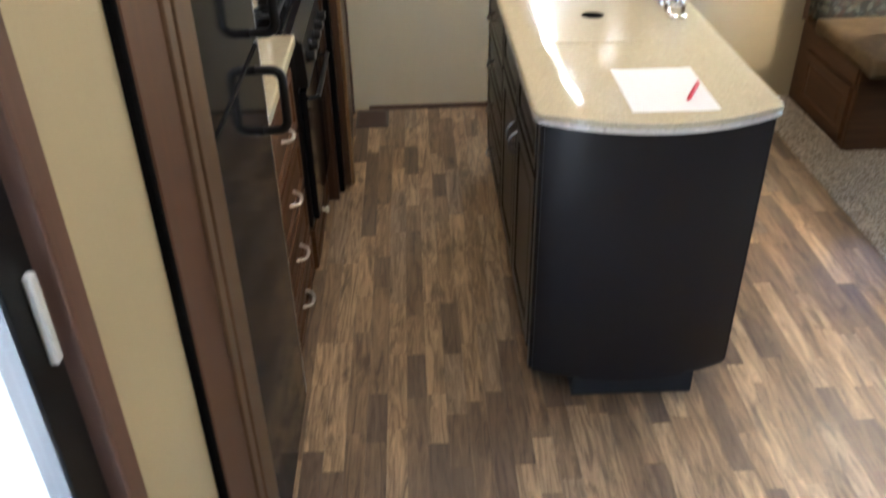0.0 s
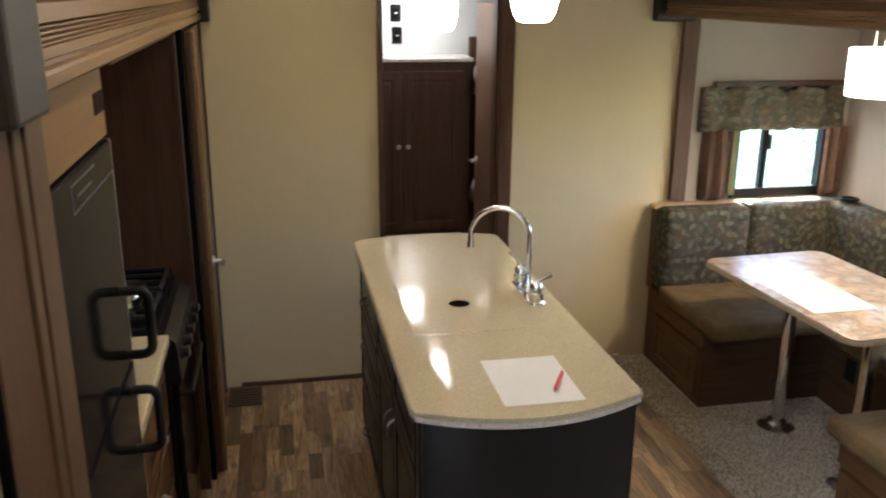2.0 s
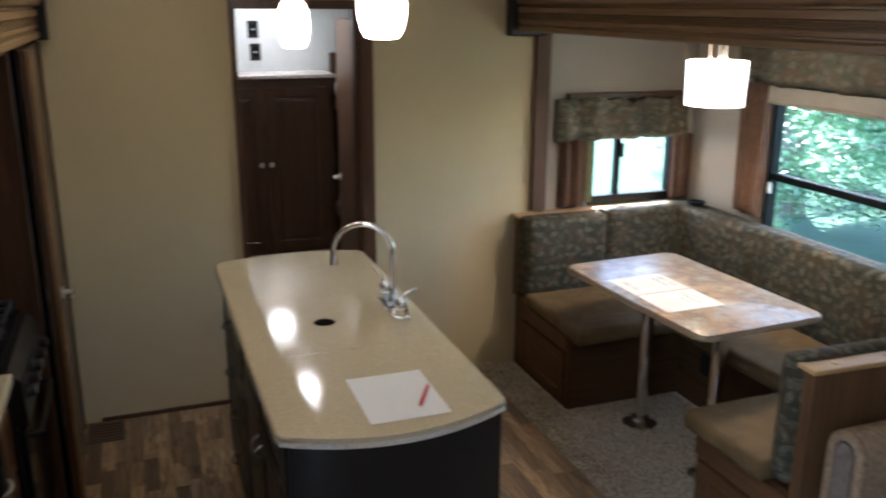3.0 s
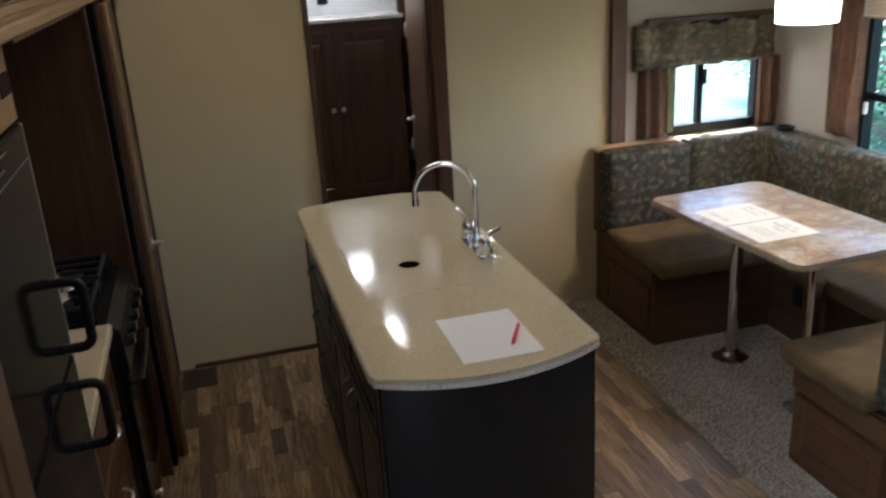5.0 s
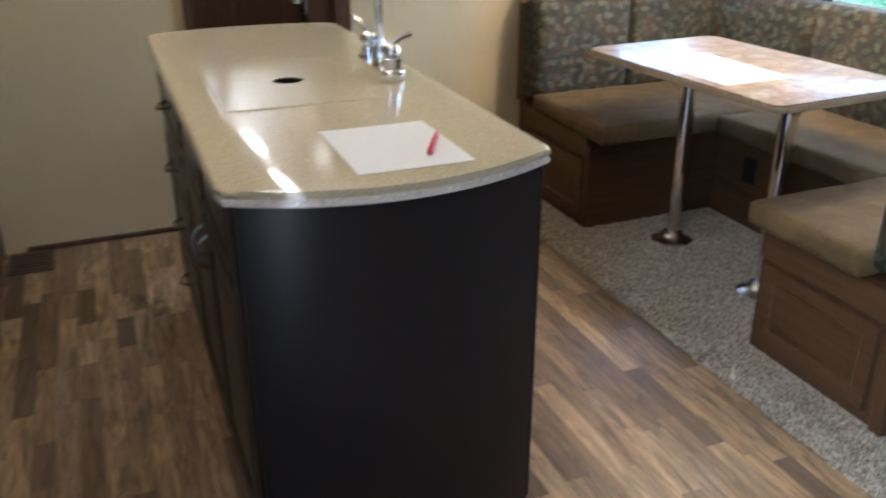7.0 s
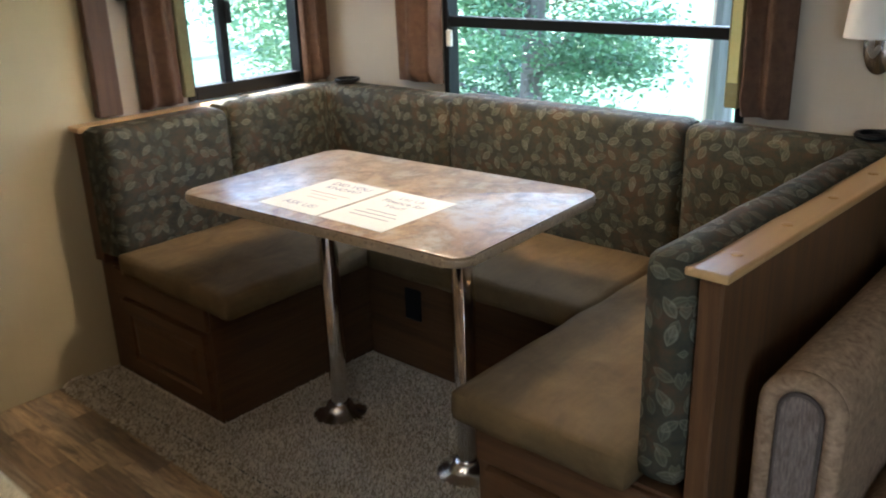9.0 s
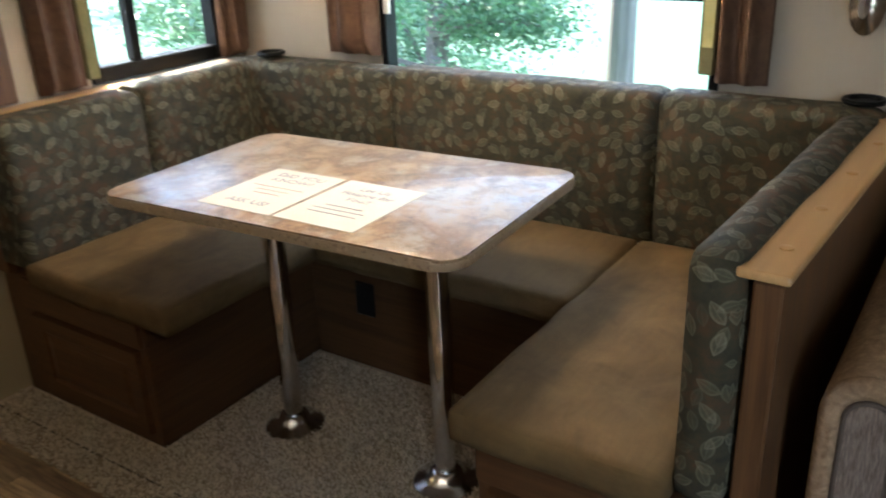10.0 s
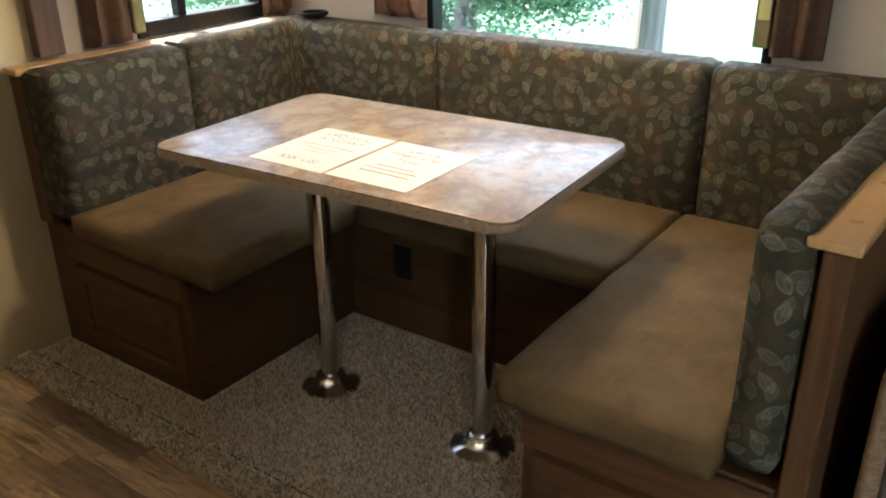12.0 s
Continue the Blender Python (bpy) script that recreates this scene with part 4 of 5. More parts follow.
def curtain(axis, a0, a1, z0, z1, at, lining, label, seed):
    mid = (a0 + a1) / 2
    t = thing("curtain", (mid, at, z0) if axis == "x" else (at, mid, z0), label, "curtain", "side curtains of the dinette windows")
    smooth(part("cloth", fold_panel(axis, a0, a1, z0, z1, at, 0.06, 2.0, seed), CURTAIN, t), 60)
    l0, l1 = lining
    if l1 > l0:
        bm = box(l0, l1, at - 0.03, at - 0.004, z0 + 0.02, z1, 0.004) if axis == "x" else box(at - 0.03, at - 0.004, l0, l1, z0 + 0.02, z1, 0.004)
        part("lining", bm, LINING, t, "olive lining showing at the edge")
    return t


curtain("x", 2.445, 2.60, 0.872, 1.236, 4.289, (2.60, 2.638), "brown side curtain with olive lining by the small window", 0.4)
curtain("x", 3.145, 3.25, 0.872, 1.236, 4.289, (0, 0), "brown side curtain by the small window's corner", 2.0)
curtain("y", 3.655, 3.86, 0.90, 1.556, 3.259, (0, 0), "brown side curtain by the wide window's far end", 1.0)
c = curtain("y", 2.445, 2.575, 0.90, 1.556, 3.259, (2.575, 2.615), "brown side curtain with olive lining by the wide window", 3.0)
part("tag", box(3.222, 3.228, 2.578, 2.606, 0.99, 1.30, 0.001), TAG, c, "yellow-green woven tag")


def valance(axis, a0, a1, z0, z1, at, label):
    mid = (a0 + a1) / 2
    t = thing("valance", (mid, at, z0) if axis == "x" else (at, mid, z0), label, "valance", "window valances")
    smooth(part("front", fold_panel(axis, a0, a1, z0, z1, at, 0.105, 4.0, 0.7, 0.024), VALFAB, t), 60)
    d = 0.03
    part("header", box(a0 + 0.02, a1 - 0.02, at - d, at - 0.004, z1 - 0.04, z1 - 0.018, 0.004) if axis == "x" else box(at - d, at - 0.004, a0 + 0.02, a1 - 0.02, z1 - 0.04, z1 - 0.018, 0.004), VALFAB, t)
    q0, q1 = a0 + 0.06, a1 - 0.03
    part("header_board", box(q0, q1, at - 0.05, at - 0.004, z1 + 0.004, z1 + 0.030, 0.003) if axis == "x" else box(at - 0.05, at - 0.004, q0, q1, z1 + 0.004, z1 + 0.030, 0.003), DARKWOOD_X if axis == "x" else DARKWOOD_Y, t, "brown wooden header board")


valance("x", 2.41, 3.215, 1.225, 1.445, 4.288, "leaf-print padded valance over the small window")
valance("y", 2.42, 3.90, 1.55, 1.80, 3.258, "leaf-print padded valance over the wide window")
rs = thing("roller_shade", (3.24, 3.12, 1.50), "rolled-up beige shade at the top of the wide window", "roller shade")
smooth(part("roll", tube([(3.236, 2.60, 1.505), (3.236, 3.64, 1.505)], 0.024, 14), ROLLER, rs))
part("cloth", box(3.206, 3.210, 2.60, 3.64, 1.486, 1.552, 0.001), ROLLER, rs)
part("hem", box(3.202, 3.214, 2.60, 3.64, 1.468, 1.486, 0.004), ROLLER, rs)

# bench boxes
bench_a = thing("dinette_bench", (2.7, 3.95, 0.0), "brown wood dinette bench box under the small window", "bench", "benches of the dinette")
part("box", box(2.222, 3.25, 3.672, 4.296, 0.005, 0.409, 0.003), BENCHWOOD_X, bench_a)
part("drawer_front", raised_panel(2.222, 3.70, 4.17, 0.045, 0.30, -1, 0.045), BENCHWOOD_Y, bench_a)
part("rail", box(2.206, 2.222, 3.675, 4.20, 0.315, 0.405, 0.003), BENCHWOOD_Y, bench_a)
part("back_panel", box(2.205, 3.25, 4.232, 4.296, 0.409, 0.842, 0.003), BENCHWOOD, bench_a)
part("cap", box(2.185, 3.05, 4.222, 4.290, 0.844, 0.862, 0.005, 2), CAPWOOD, bench_a, "tan wood cap rail")
bench_b = thing("dinette_bench", (3.0, 3.15, 0.0), "brown wood dinette bench box under the wide window", "bench", "benches of the dinette")
part("box", box(2.85, 3.25, 2.672, 3.668, 0.005, 0.409, 0.003), BENCHWOOD_Y, bench_b)
part("outlet", box(2.842, 2.85, 3.42, 3.49, 0.19, 0.30, 0.003), BLACKSATIN, bench_b, "black outlet cover")
bench_c = thing("dinette_bench", (2.7, 2.4, 0.0), "brown wood dinette bench box beside the sofa", "bench", "benches of the dinette")
part("box", box(2.222, 3.25, 2.192, 2.668, 0.005, 0.409, 0.003), BENCHWOOD_X, bench_c)
part("drawer_front", raised_panel(2.222, 2.215, 2.64, 0.045, 0.30, -1, 0.045), BENCHWOOD_Y, bench_c)
part("rail", box(2.206, 2.222, 2.20, 2.664, 0.315, 0.405, 0.003), BENCHWOOD_Y, bench_c)
OUTWARD = Matrix.Translation((2.2, 2.19, 0)) @ Matrix.Rotation(radians(-2.2), 4, "Z") @ Matrix.Translation((-2.2, -2.19, 0))
part("end_panel", turned(box(2.205, 3.262, 2.146, 2.189, 0.005, 0.848, 0.004), OUTWARD), BENCHWOOD, bench_c)
cap = part("cap", turned(box(2.198, 3.262, 2.136, 2.213, 0.850, 0.866, 0.005, 2), OUTWARD), CAPWOOD, bench_c, "tan wood cap rail")
for i, xx in enumerate((2.30, 2.50, 2.72, 2.95)):
    smooth(part("plug", lathe([(0.011, 0.866), (0.010, 0.8685), (0.006, 0.8695)], (xx, 2.172 - 0.038 * (xx - 2.2), 0), 14), CAPWOOD, cap))

# seat cushions
def seat(x0, x1, y0, y1, label):
    t = thing("seat_cushion", ((x0 + x1) / 2, (y0 + y1) / 2, 0.412), label, "cushion", "seat cushions of the dinette")
    smooth(part("pad", cushion(x0, x1, y0, y1, 0.412, 0.484, 0.011, 0.004, 0.0035, 0.024), SEATFAB, t), 80)


seat(2.172, 3.14, 3.505, 4.08, "olive-brown microfibre seat cushion under the small window")
seat(2.69, 3.14, 2.712, 3.50, "olive-brown microfibre seat cushion under the wide window")
seat(2.172, 3.14, 2.285, 2.705, "olive-brown microfibre seat cushion beside the sofa end")


def run_cushion(path, depth, z0, z1, r=0.035, sag=0.006):
    """A back cushion that follows a line on the wall, its face turned to the line's left, ends tucked in."""
    pts = [Vector(p) for p in path]
    run = [0.0]
    for a, b in zip(pts, pts[1:]):
        run.append(run[-1] + (b - a).length)
    total, n = run[-1], max(8, int(run[-1] / 0.022))
    prof = [(0.0, z0), (depth - 0.012, z0), (depth - 0.003, z0 + 0.008)]
    prof += [(depth, z0 + 0.02 + (z1 - r - z0 - 0.02) * i / 9) for i in range(10)]
    prof += [(depth - r + r * math.cos(radians(q)), z1 - r + r * math.sin(radians(q))) for q in range(15, 91, 15)]
    prof += [(depth * 0.3, z1 + 0.002), (0.012, z1 - 0.004), (0.0, z1 - 0.018)]
    around = [0.0]
    for a, b in zip(prof, prof[1:]):
        around.append(around[-1] + math.hypot(b[0] - a[0], b[1] - a[1]))
    bm = bmesh.new()
    uv = bm.loops.layers.uv.new("UVMap")
    rings = []
    for i in range(n + 1):
        d = total * i / n
        k_ = max(q for q in range(len(run) - 1) if run[q] <= d + 1e-9)
        p = pts[k_].lerp(pts[k_ + 1], (d - run[k_]) / (run[k_ + 1] - run[k_]))
        lo, hi = max(0.0, d - 0.04), min(total, d + 0.04)

        def on(q):
            m = max(w for w in range(len(run) - 1) if run[w] <= q + 1e-9)
            return pts[m].lerp(pts[m + 1], (q - run[m]) / (run[m + 1] - run[m]))
        t = (on(hi) - on(lo)).normalized()
        left = Vector((-t.y, t.x))
        end = min(d, total - d)
        tuck = 0.016 * max(0.0, 1 - end / 0.022) ** 2
        ring = []
        for a, z in prof:
            up = (z - z0) / (z1 - z0)
            w = sag * noise.noise(Vector((d * 5, up * 3, total * 9))) * (1 if a > 0.02 else 0)
            belly = 0.008 * math.sin(math.pi * min(1, max(0, up))) * min(1, end / 0.06) if a > depth * 0.9 else 0
            aa = max(0.0, a + belly + w - (tuck if a > 0.02 else 0))
            zz = z + (0.7 * w if up > 0.9 else 0) - (tuck * 0.7 if up > 0.9 else 0)
            q = p + left * aa
            ring.append(bm.verts.new((q.x, q.y, zz)))
        rings.append(ring)
    for i in range(n):
        for j in range(len(prof) - 1):
            f = bm.faces.new((rings[i][j], rings[i + 1][j], rings[i + 1][j + 1], rings[i][j + 1]))
            for lp, (ii, jj) in zip(f.loops, ((i, j), (i + 1, j), (i + 1, j + 1), (i, j + 1))):
                lp[uv].uv = (total * ii / n + total * 3.1, around[jj])
        f = bm.faces.new((rings[i][-1], rings[i + 1][-1], rings[i + 1][0], rings[i][0]))
    for ring, at in ((rings[0], 0), (rings[-1], 1)):
        f = bm.faces.new(ring)
        for lp, (a, z) in zip(f.loops, prof):
            lp[uv].uv = (a + at, z)
    return bm


def back(path, depth, z0, z1, label, r=0.035):
    at = path[len(path) // 2]
    t = thing("back_cushion", (at[0], at[1], z0), label, "cushion", "back cushions of the dinette")
    smooth(part("pad", run_cushion(path, depth, z0, z1, r), PRINT, t), 60)


def bend(cx, cy, r, a0, a1, n=7):
    return [(cx + r * math.cos(radians(a0 + (a1 - a0) * i / n)), cy + r * math.sin(radians(a0 + (a1 - a0) * i / n))) for i in range(n + 1)]


LEAF = "dark leaf-print upholstered back cushion "
BX, BY = 3.258, 4.230
back([(2.655, BY), (2.200, BY)], 0.136, 0.452, 0.864, LEAF + "at the bench's open end")
back([(BX, 3.537)] + bend(BX - 0.17, BY + 0.025 - 0.17, 0.17, 0, 90) + [(2.90, BY + 0.015), (2.660, BY)], 0.138, 0.468, 0.876, LEAF + "curving round the far corner")
back([(BX, 2.684), (BX, 3.532)], 0.130, 0.468, 0.885, LEAF + "under the wide window")
back(bend(BX - 0.09, 2.155 + 0.09, 0.09, -90, 0) + [(BX, 2.40), (BX, 2.679)], 0.124, 0.468, 0.882, LEAF + "in the near corner", 0.03)
t = thing("back_cushion", (2.7, 2.24, 0.455), LEAF + "against the end panel", "cushion", "back cushions of the dinette")
smooth(part("pad", turned(cushion(2.197, 3.15, 2.199, 2.286, 0.440, 0.878, 0.02, 0.007, 0.004, 0.03), OUTWARD), PRINT, t), 80)


def cup_holder(x, y, z):
    t = thing("cup_holder", (x, y, z), "round black plastic cup holder set in the bench back", "cup holder", "cup holders")
    smooth(part("ring", lathe([(0.045, z), (0.05, z + 0.006), (0.046, z + 0.012), (0.038, z + 0.012), (0.035, z + 0.002)], (x, y, 0), 28), FRAMEBLACK, t))


cup_holder(3.175, 4.07, 0.888)
cup_holder(3.205, 2.215, 0.890)

# table
table = thing("dinette_table", (2.505, 3.205, 0.004), "stone-look laminate dinette table on two chrome posts", "table")
# the top stands a little askew on its posts
ASKEW = Matrix.Translation((2.512, 3.207, 0)) @ Matrix.Rotation(radians(3.3), 4, "Z") @ Matrix.Translation((-2.512, -3.207, 0))
tt = smooth(part("tabletop", turned(prism(rounded(2.208, 2.814, 2.733, 3.699, 0.050, 8), 0.740, 0.750, 0.004, 2), ASKEW), LAMINATE, table), 35)
smooth(part("edge_band", turned(prism(rounded(2.2065, 2.8155, 2.7315, 3.7005, 0.051, 8), 0.724, 0.7455, 0.008, 4), ASKEW), TABLE_EDGE, tt, "tan rounded edge band"), 35)
for px, y in ((2.503, 2.941), (2.495, 3.448)):
    lg = smooth(part("post", lathe([(0.025, 0.04), (0.0255, 0.06), (0.029, 0.4), (0.031, 0.70), (0.06, 0.717), (0.06, 0.725)], (px, y, 0), 24), CHROME, table, "chrome tube post"))
    smooth(part("foot", lathe([(0.086, 0.004), (0.086, 0.008), (0.080, 0.012), (0.058, 0.019), (0.044, 0.031), (0.037, 0.042), (0.028, 0.045)], (px, y, 0), 32), mat("chrome_socket", (0.80, 0.80, 0.81), 0.2, 1.0), lg, "flared chrome floor socket"))


def lettering(text, at, size, parent, ink, turn):
    cu = bpy.data.curves.new("text", "FONT")
    cu.body, cu.size, cu.align_x, cu.align_y = text, size, "CENTER", "CENTER"
    cu.extrude = 0.0001
    tmp = bpy.data.objects.new("lettering", cu)
    scene.collection.objects.link(tmp)
    dg = bpy.context.evaluated_depsgraph_get()
    me = bpy.data.meshes.new_from_object(tmp.evaluated_get(dg))
    bpy.data.objects.remove(tmp)
    bm = bmesh.new()
    bm.from_mesh(me)
    part("lettering", turned(bm, pose(*at, 0, 0, turn)), ink, parent)


def bars(at, widths, gap, parent, ink, turn):
    bm = bmesh.new()
    for i, w in enumerate(widths):
        box(-w / 2, w / 2, -gap * i - 0.0016, -gap * i + 0.0016, 0, 0.0003, bm=bm)
    part("writing", turned(bm, pose(*at, 0, 0, turn)), ink, parent)


TZ = 0.7515
pa = sheet(2.392, 3.316, 0.750, 2.0, 0.272, 0.216, "cream printed notice sheet on the dinette table", 0.0, NOTICE)
pb = sheet(2.400, 3.090, 0.750, 1.0, 0.272, 0.216, "cream printed finance notice on the dinette table", 0.0, NOTICE)
lettering("DID YOU", (2.49, 3.318, TZ), 0.034, pa, PAPER_INK, -88)
lettering("KNOW?", (2.455, 3.317, TZ), 0.034, pa, PAPER_INK, -88)
bars((2.408, 3.316, TZ), (0.15, 0.10, 0.08), 0.022, pa, PAPER_INK_RED, -88)
lettering("ASK US!", (2.305, 3.313, TZ), 0.034, pa, PAPER_INK, -88)
lettering("Let Us", (2.49, 3.092, TZ), 0.032, pb, PAPER_INK, -89)
lettering("Finance for", (2.457, 3.091, TZ), 0.032, pb, PAPER_INK, -89)
lettering("You!!", (2.422, 3.090, TZ), 0.032, pb, PAPER_INK, -89)
bars((2.375, 3.09, TZ), (0.10, 0.14, 0.13), 0.022, pb, PAPER_INK, -89)

# drum lamp over the table
lamp = thing("drum_lamp", (2.60, 3.25, 1.51), "lit white drum-shade lamp over the dinette table", "ceiling lamp")
LX, LY, LZ = 2.60, 3.25, 1.521
smooth(part("shade", lathe([(0.115, LZ), (0.120, LZ + 0.178), (0.115, LZ + 0.178), (0.111, LZ + 0.004)], (LX, LY, 0), 40, hollow=True), DRUM, lamp, "glowing white drum shade"), 30)
for a in (0, 2.1, 4.2):
    part("rod", tube([(LX + 0.035 * math.cos(a), LY + 0.035 * math.sin(a), LZ + 0.1), (LX + 0.035 * math.cos(a), LY + 0.035 * math.sin(a), 1.85)], 0.004, 8), NICKEL, lamp)
smooth(part("canopy", lathe([(0.07, 1.858), (0.07, 1.845), (0.05, 1.838)], (LX, LY, 0), 24), NICKEL, lamp))

# wall sconce
sc = thing("wall_sconce", (3.22, 2.25, 1.05), "unlit wall sconce with a pale shade and oval metal plate", "wall lamp")
smooth(part("backplate", turned(lathe([(0.02, 0.0), (0.045, -0.006), (0.052, -0.014), (0.03, -0.024), (0.01, -0.03)], (0, 0, 0), 24, "x"), Matrix.Translation((3.269, 2.245, 1.10)) @ Matrix.Diagonal((1, 0.75, 1.3, 1))), mat("sconce_metal", (0.40, 0.37, 0.33), 0.2, 1.0), sc, "oval brushed metal plate"))
smooth(part("arm", tube([(3.245, 2.245, 1.10), (3.20, 2.245, 1.085), (3.175, 2.245, 1.10), (3.172, 2.245, 1.15)], 0.007, 8), NICKEL, sc))
smooth(part("shade", lathe([(0.062, 1.13), (0.048, 1.29), (0.045, 1.29), (0.058, 1.132)], (3.172, 2.245, 0), 28, hollow=True), OFFSHADE, sc, "pale fabric shade"))

# sofa
sofa = thing("sofa", (2.75, 1.2, 0.0), "grey-brown chenille sofa with rolled arms and dark piping", "sofa")
part("base", cushion(2.30, 3.20, 0.42, 1.92, 0.01, 0.26, 0.03, 0.0, 0.002, 0.08), SOFAFAB, sofa)


def sofa_arm(y0, y1):
    r = (y1 - y0) / 2
    yc = (y0 + y1) / 2
    zt = 0.725
    prof = [(y0 + 0.02, 0.01), (y1 - 0.02, 0.01), (y1 - 0.012, 0.45)]
    prof += [(yc + r * math.cos(radians(q)), zt - r + r * math.sin(radians(q))) for q in range(-20, 201, 20)]
    prof += [(y0 + 0.012, 0.45)]
    bm = prism(prof, 2.235, 3.12, 0.02, 3, plane="yz")
    for v in bm.verts:
        v.co += Vector((0.006, 0.006, 0.006)) * noise.noise(v.co * 8)
    a = smooth(part("arm", bm, SOFAFAB, sofa), 50)
    def arch(x, q0):
        top = [(x, yc + q0 * math.cos(radians(q)), zt - r + q0 * math.sin(radians(q))) for q in range(0, 181, 12)]
        return [(x, yc + q0, 0.03), (x, yc + q0, 0.25)] + top + [(x, yc - q0, 0.25), (x, yc - q0, 0.03)]
    smooth(part("front_roll", tube(arch(2.236, r - 0.018), 0.0175, 12), SOFAFAB, a, "fat rolled edge round the arm front"), 70)
    smooth(part("piping", tube(arch(2.226, r - 0.037), 0.0042, 8), PIPING, a, "dark piping round the arm front"))
    fill = [(p[1], p[2]) for p in arch(0, r - 0.037)]
    part("front_panel", prism(fill, 2.223, 2.24, 0.006, 2, plane="yz"), SOFAFRONT, a)


sofa_arm(1.945, 2.085)
sofa_arm(0.25, 0.45)
for y0, y1 in ((0.455, 1.20), (1.205, 1.95)):
    smooth(part("seat_cushion", cushion(2.24, 3.0, y0, y1, 0.262, 0.44, 0.05, 0.02, 0.006, 0.05), SOFAFAB, sofa), 80)
    bc = smooth(part("back_cushion", cushion(2.92, 3.20, y0, y1 + 0.10 if y1 > 1.5 else y1, 0.44, 0.92, 0.09, 0.03, 0.008, 0.05), SOFAFAB, sofa), 80)
part("back_frame", box(3.19, 3.255, 0.30, 2.05, 0.01, 0.80, 0.02, 2), SOFAFAB, sofa)
smooth(part("back_piping", tube([(2.93, 2.0, 0.50), (2.905, 2.005, 0.60), (2.90, 2.0, 0.78), (2.93, 1.98, 0.88), (3.0, 1.94, 0.915)], 0.008, 8), PIPING, sofa, "dark cushion piping"))

# ---- bunk room behind the doorway ----
wardrobe = thing("bunk_cabinet", (1.27, 5.95, 0.0), "dark cherry-wood two-door cabinet with a pale top", "cabinet")
part("body", box(0.55, 1.585, 5.82, 6.13, 0.0, 1.455, 0.003), DARKWOOD, wardrobe)
part("top", box(0.54, 1.60, 5.79, 6.135, 1.458, 1.482, 0.004), COUNTER_EDGE, wardrobe, "pale speckled top")
for x0, x1, kx in ((0.60, 1.127, 1.104), (1.145, 1.54, 1.167)):
    bm = raised_panel(0, -x1, -x0, 0.34, 1.40, 1, 0.055)
    d = part("door", turned(bm, Matrix(((0, -1, 0, 0), (-1, 0, 0, 5.82), (0, 0, 1, 0), (0, 0, 0, 1)))), DARKWOOD, wardrobe)
    smooth(part("knob", lathe([(0.007, 0), (0.007, -0.014), (0.017, -0.02), (0.015, -0.03), (0.006, -0.034)], (kx, 5.80, 0.916), 16, "y"), NICKEL, d, "bright nickel knob"))
part("lower_panel", turned(raised_panel(0, -1.54, -0.60, 0.05, 0.31, 1, 0.05), Matrix(((0, -1, 0, 0), (-1, 0, 0, 5.82), (0, 0, 1, 0), (0, 0, 0, 1)))), DARKWOOD_X, wardrobe)


def outlet(x, z, label):
    t = thing("wall_outlet", (x, 6.13, z), label, "outlet", "outlets over the cabinet")
    part("plate", box(x - 0.035, x + 0.035, 6.130, 6.139, z - 0.055, z + 0.055, 0.003), BLACKSATIN, t)
    part("face", box(x - 0.017, x + 0.017, 6.126, 6.130, z - 0.034, z + 0.034, 0.002), BLACKGLOSS, t)
    part("slot", box(x - 0.008, x + 0.008, 6.124, 6.126, z - 0.004, z + 0.004), WHITEPLASTIC, t)


outlet(1.142, 1.752, "black wall outlet plate above the cabinet")
outlet(1.150, 1.607, "black wall switch plate just above the cabinet")
bunk = thing("bunk_bed", (2.0, 5.3, 0.0), "dark wood bunk bed with pale mattresses", "bunk bed")
for z in (0.50, 1.235):
    part("deck", box(1.63, 2.59, 4.9 if z > 1 else 5.0, 6.13, z, z + 0.08, 0.004), DARKWOOD_Y, bunk)
    smooth(part("mattress", cushion(1.58, 2.59, 4.95, 5.76, z + 0.085, z + 0.21, 0.035, 0.01, 0.006, 0.08), MATTRESS, bunk, "pale quilted mattress"), 80)
for yy in (5.70, 6.10):
    part("post", box(1.64, 1.69, yy - 0.025, yy + 0.025, 0.0, 1.6, 0.003), DARKWOOD, bunk)


def puck(x, y, z, material, name, label, group):
    """A round flush ceiling light."""
    t = thing(name, (x, y, z), label, "ceiling light", group)
    smooth(part("rim", lathe([(0.085, z - 0.001), (0.085, z - 0.012), (0.072, z - 0.016), (0.070, z - 0.012)], (x, y, 0), 28), NICKEL, t))
    smooth(part("diffuser", lathe([(0.071, z - 0.010), (0.066, z - 0.018), (0.04, z - 0.022), (0.005, z - 0.023)], (x, y, 0), 28), material, t))


for x, y in ((1.16, 4.80), (1.19, 5.84)):
    puck(x, y, 2.02, BUNKLAMP, "bunk_room_light", "round lit ceiling light in the bunk room", "bunk room lights")
# Unseen ceiling lights, added and placed to fill the main room
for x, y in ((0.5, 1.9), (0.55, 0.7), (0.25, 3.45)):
    puck(x, y, 2.3, FILL_GLOW, "fill_ceiling_light", "unseen round ceiling light added to fill the room", "ceiling lights")

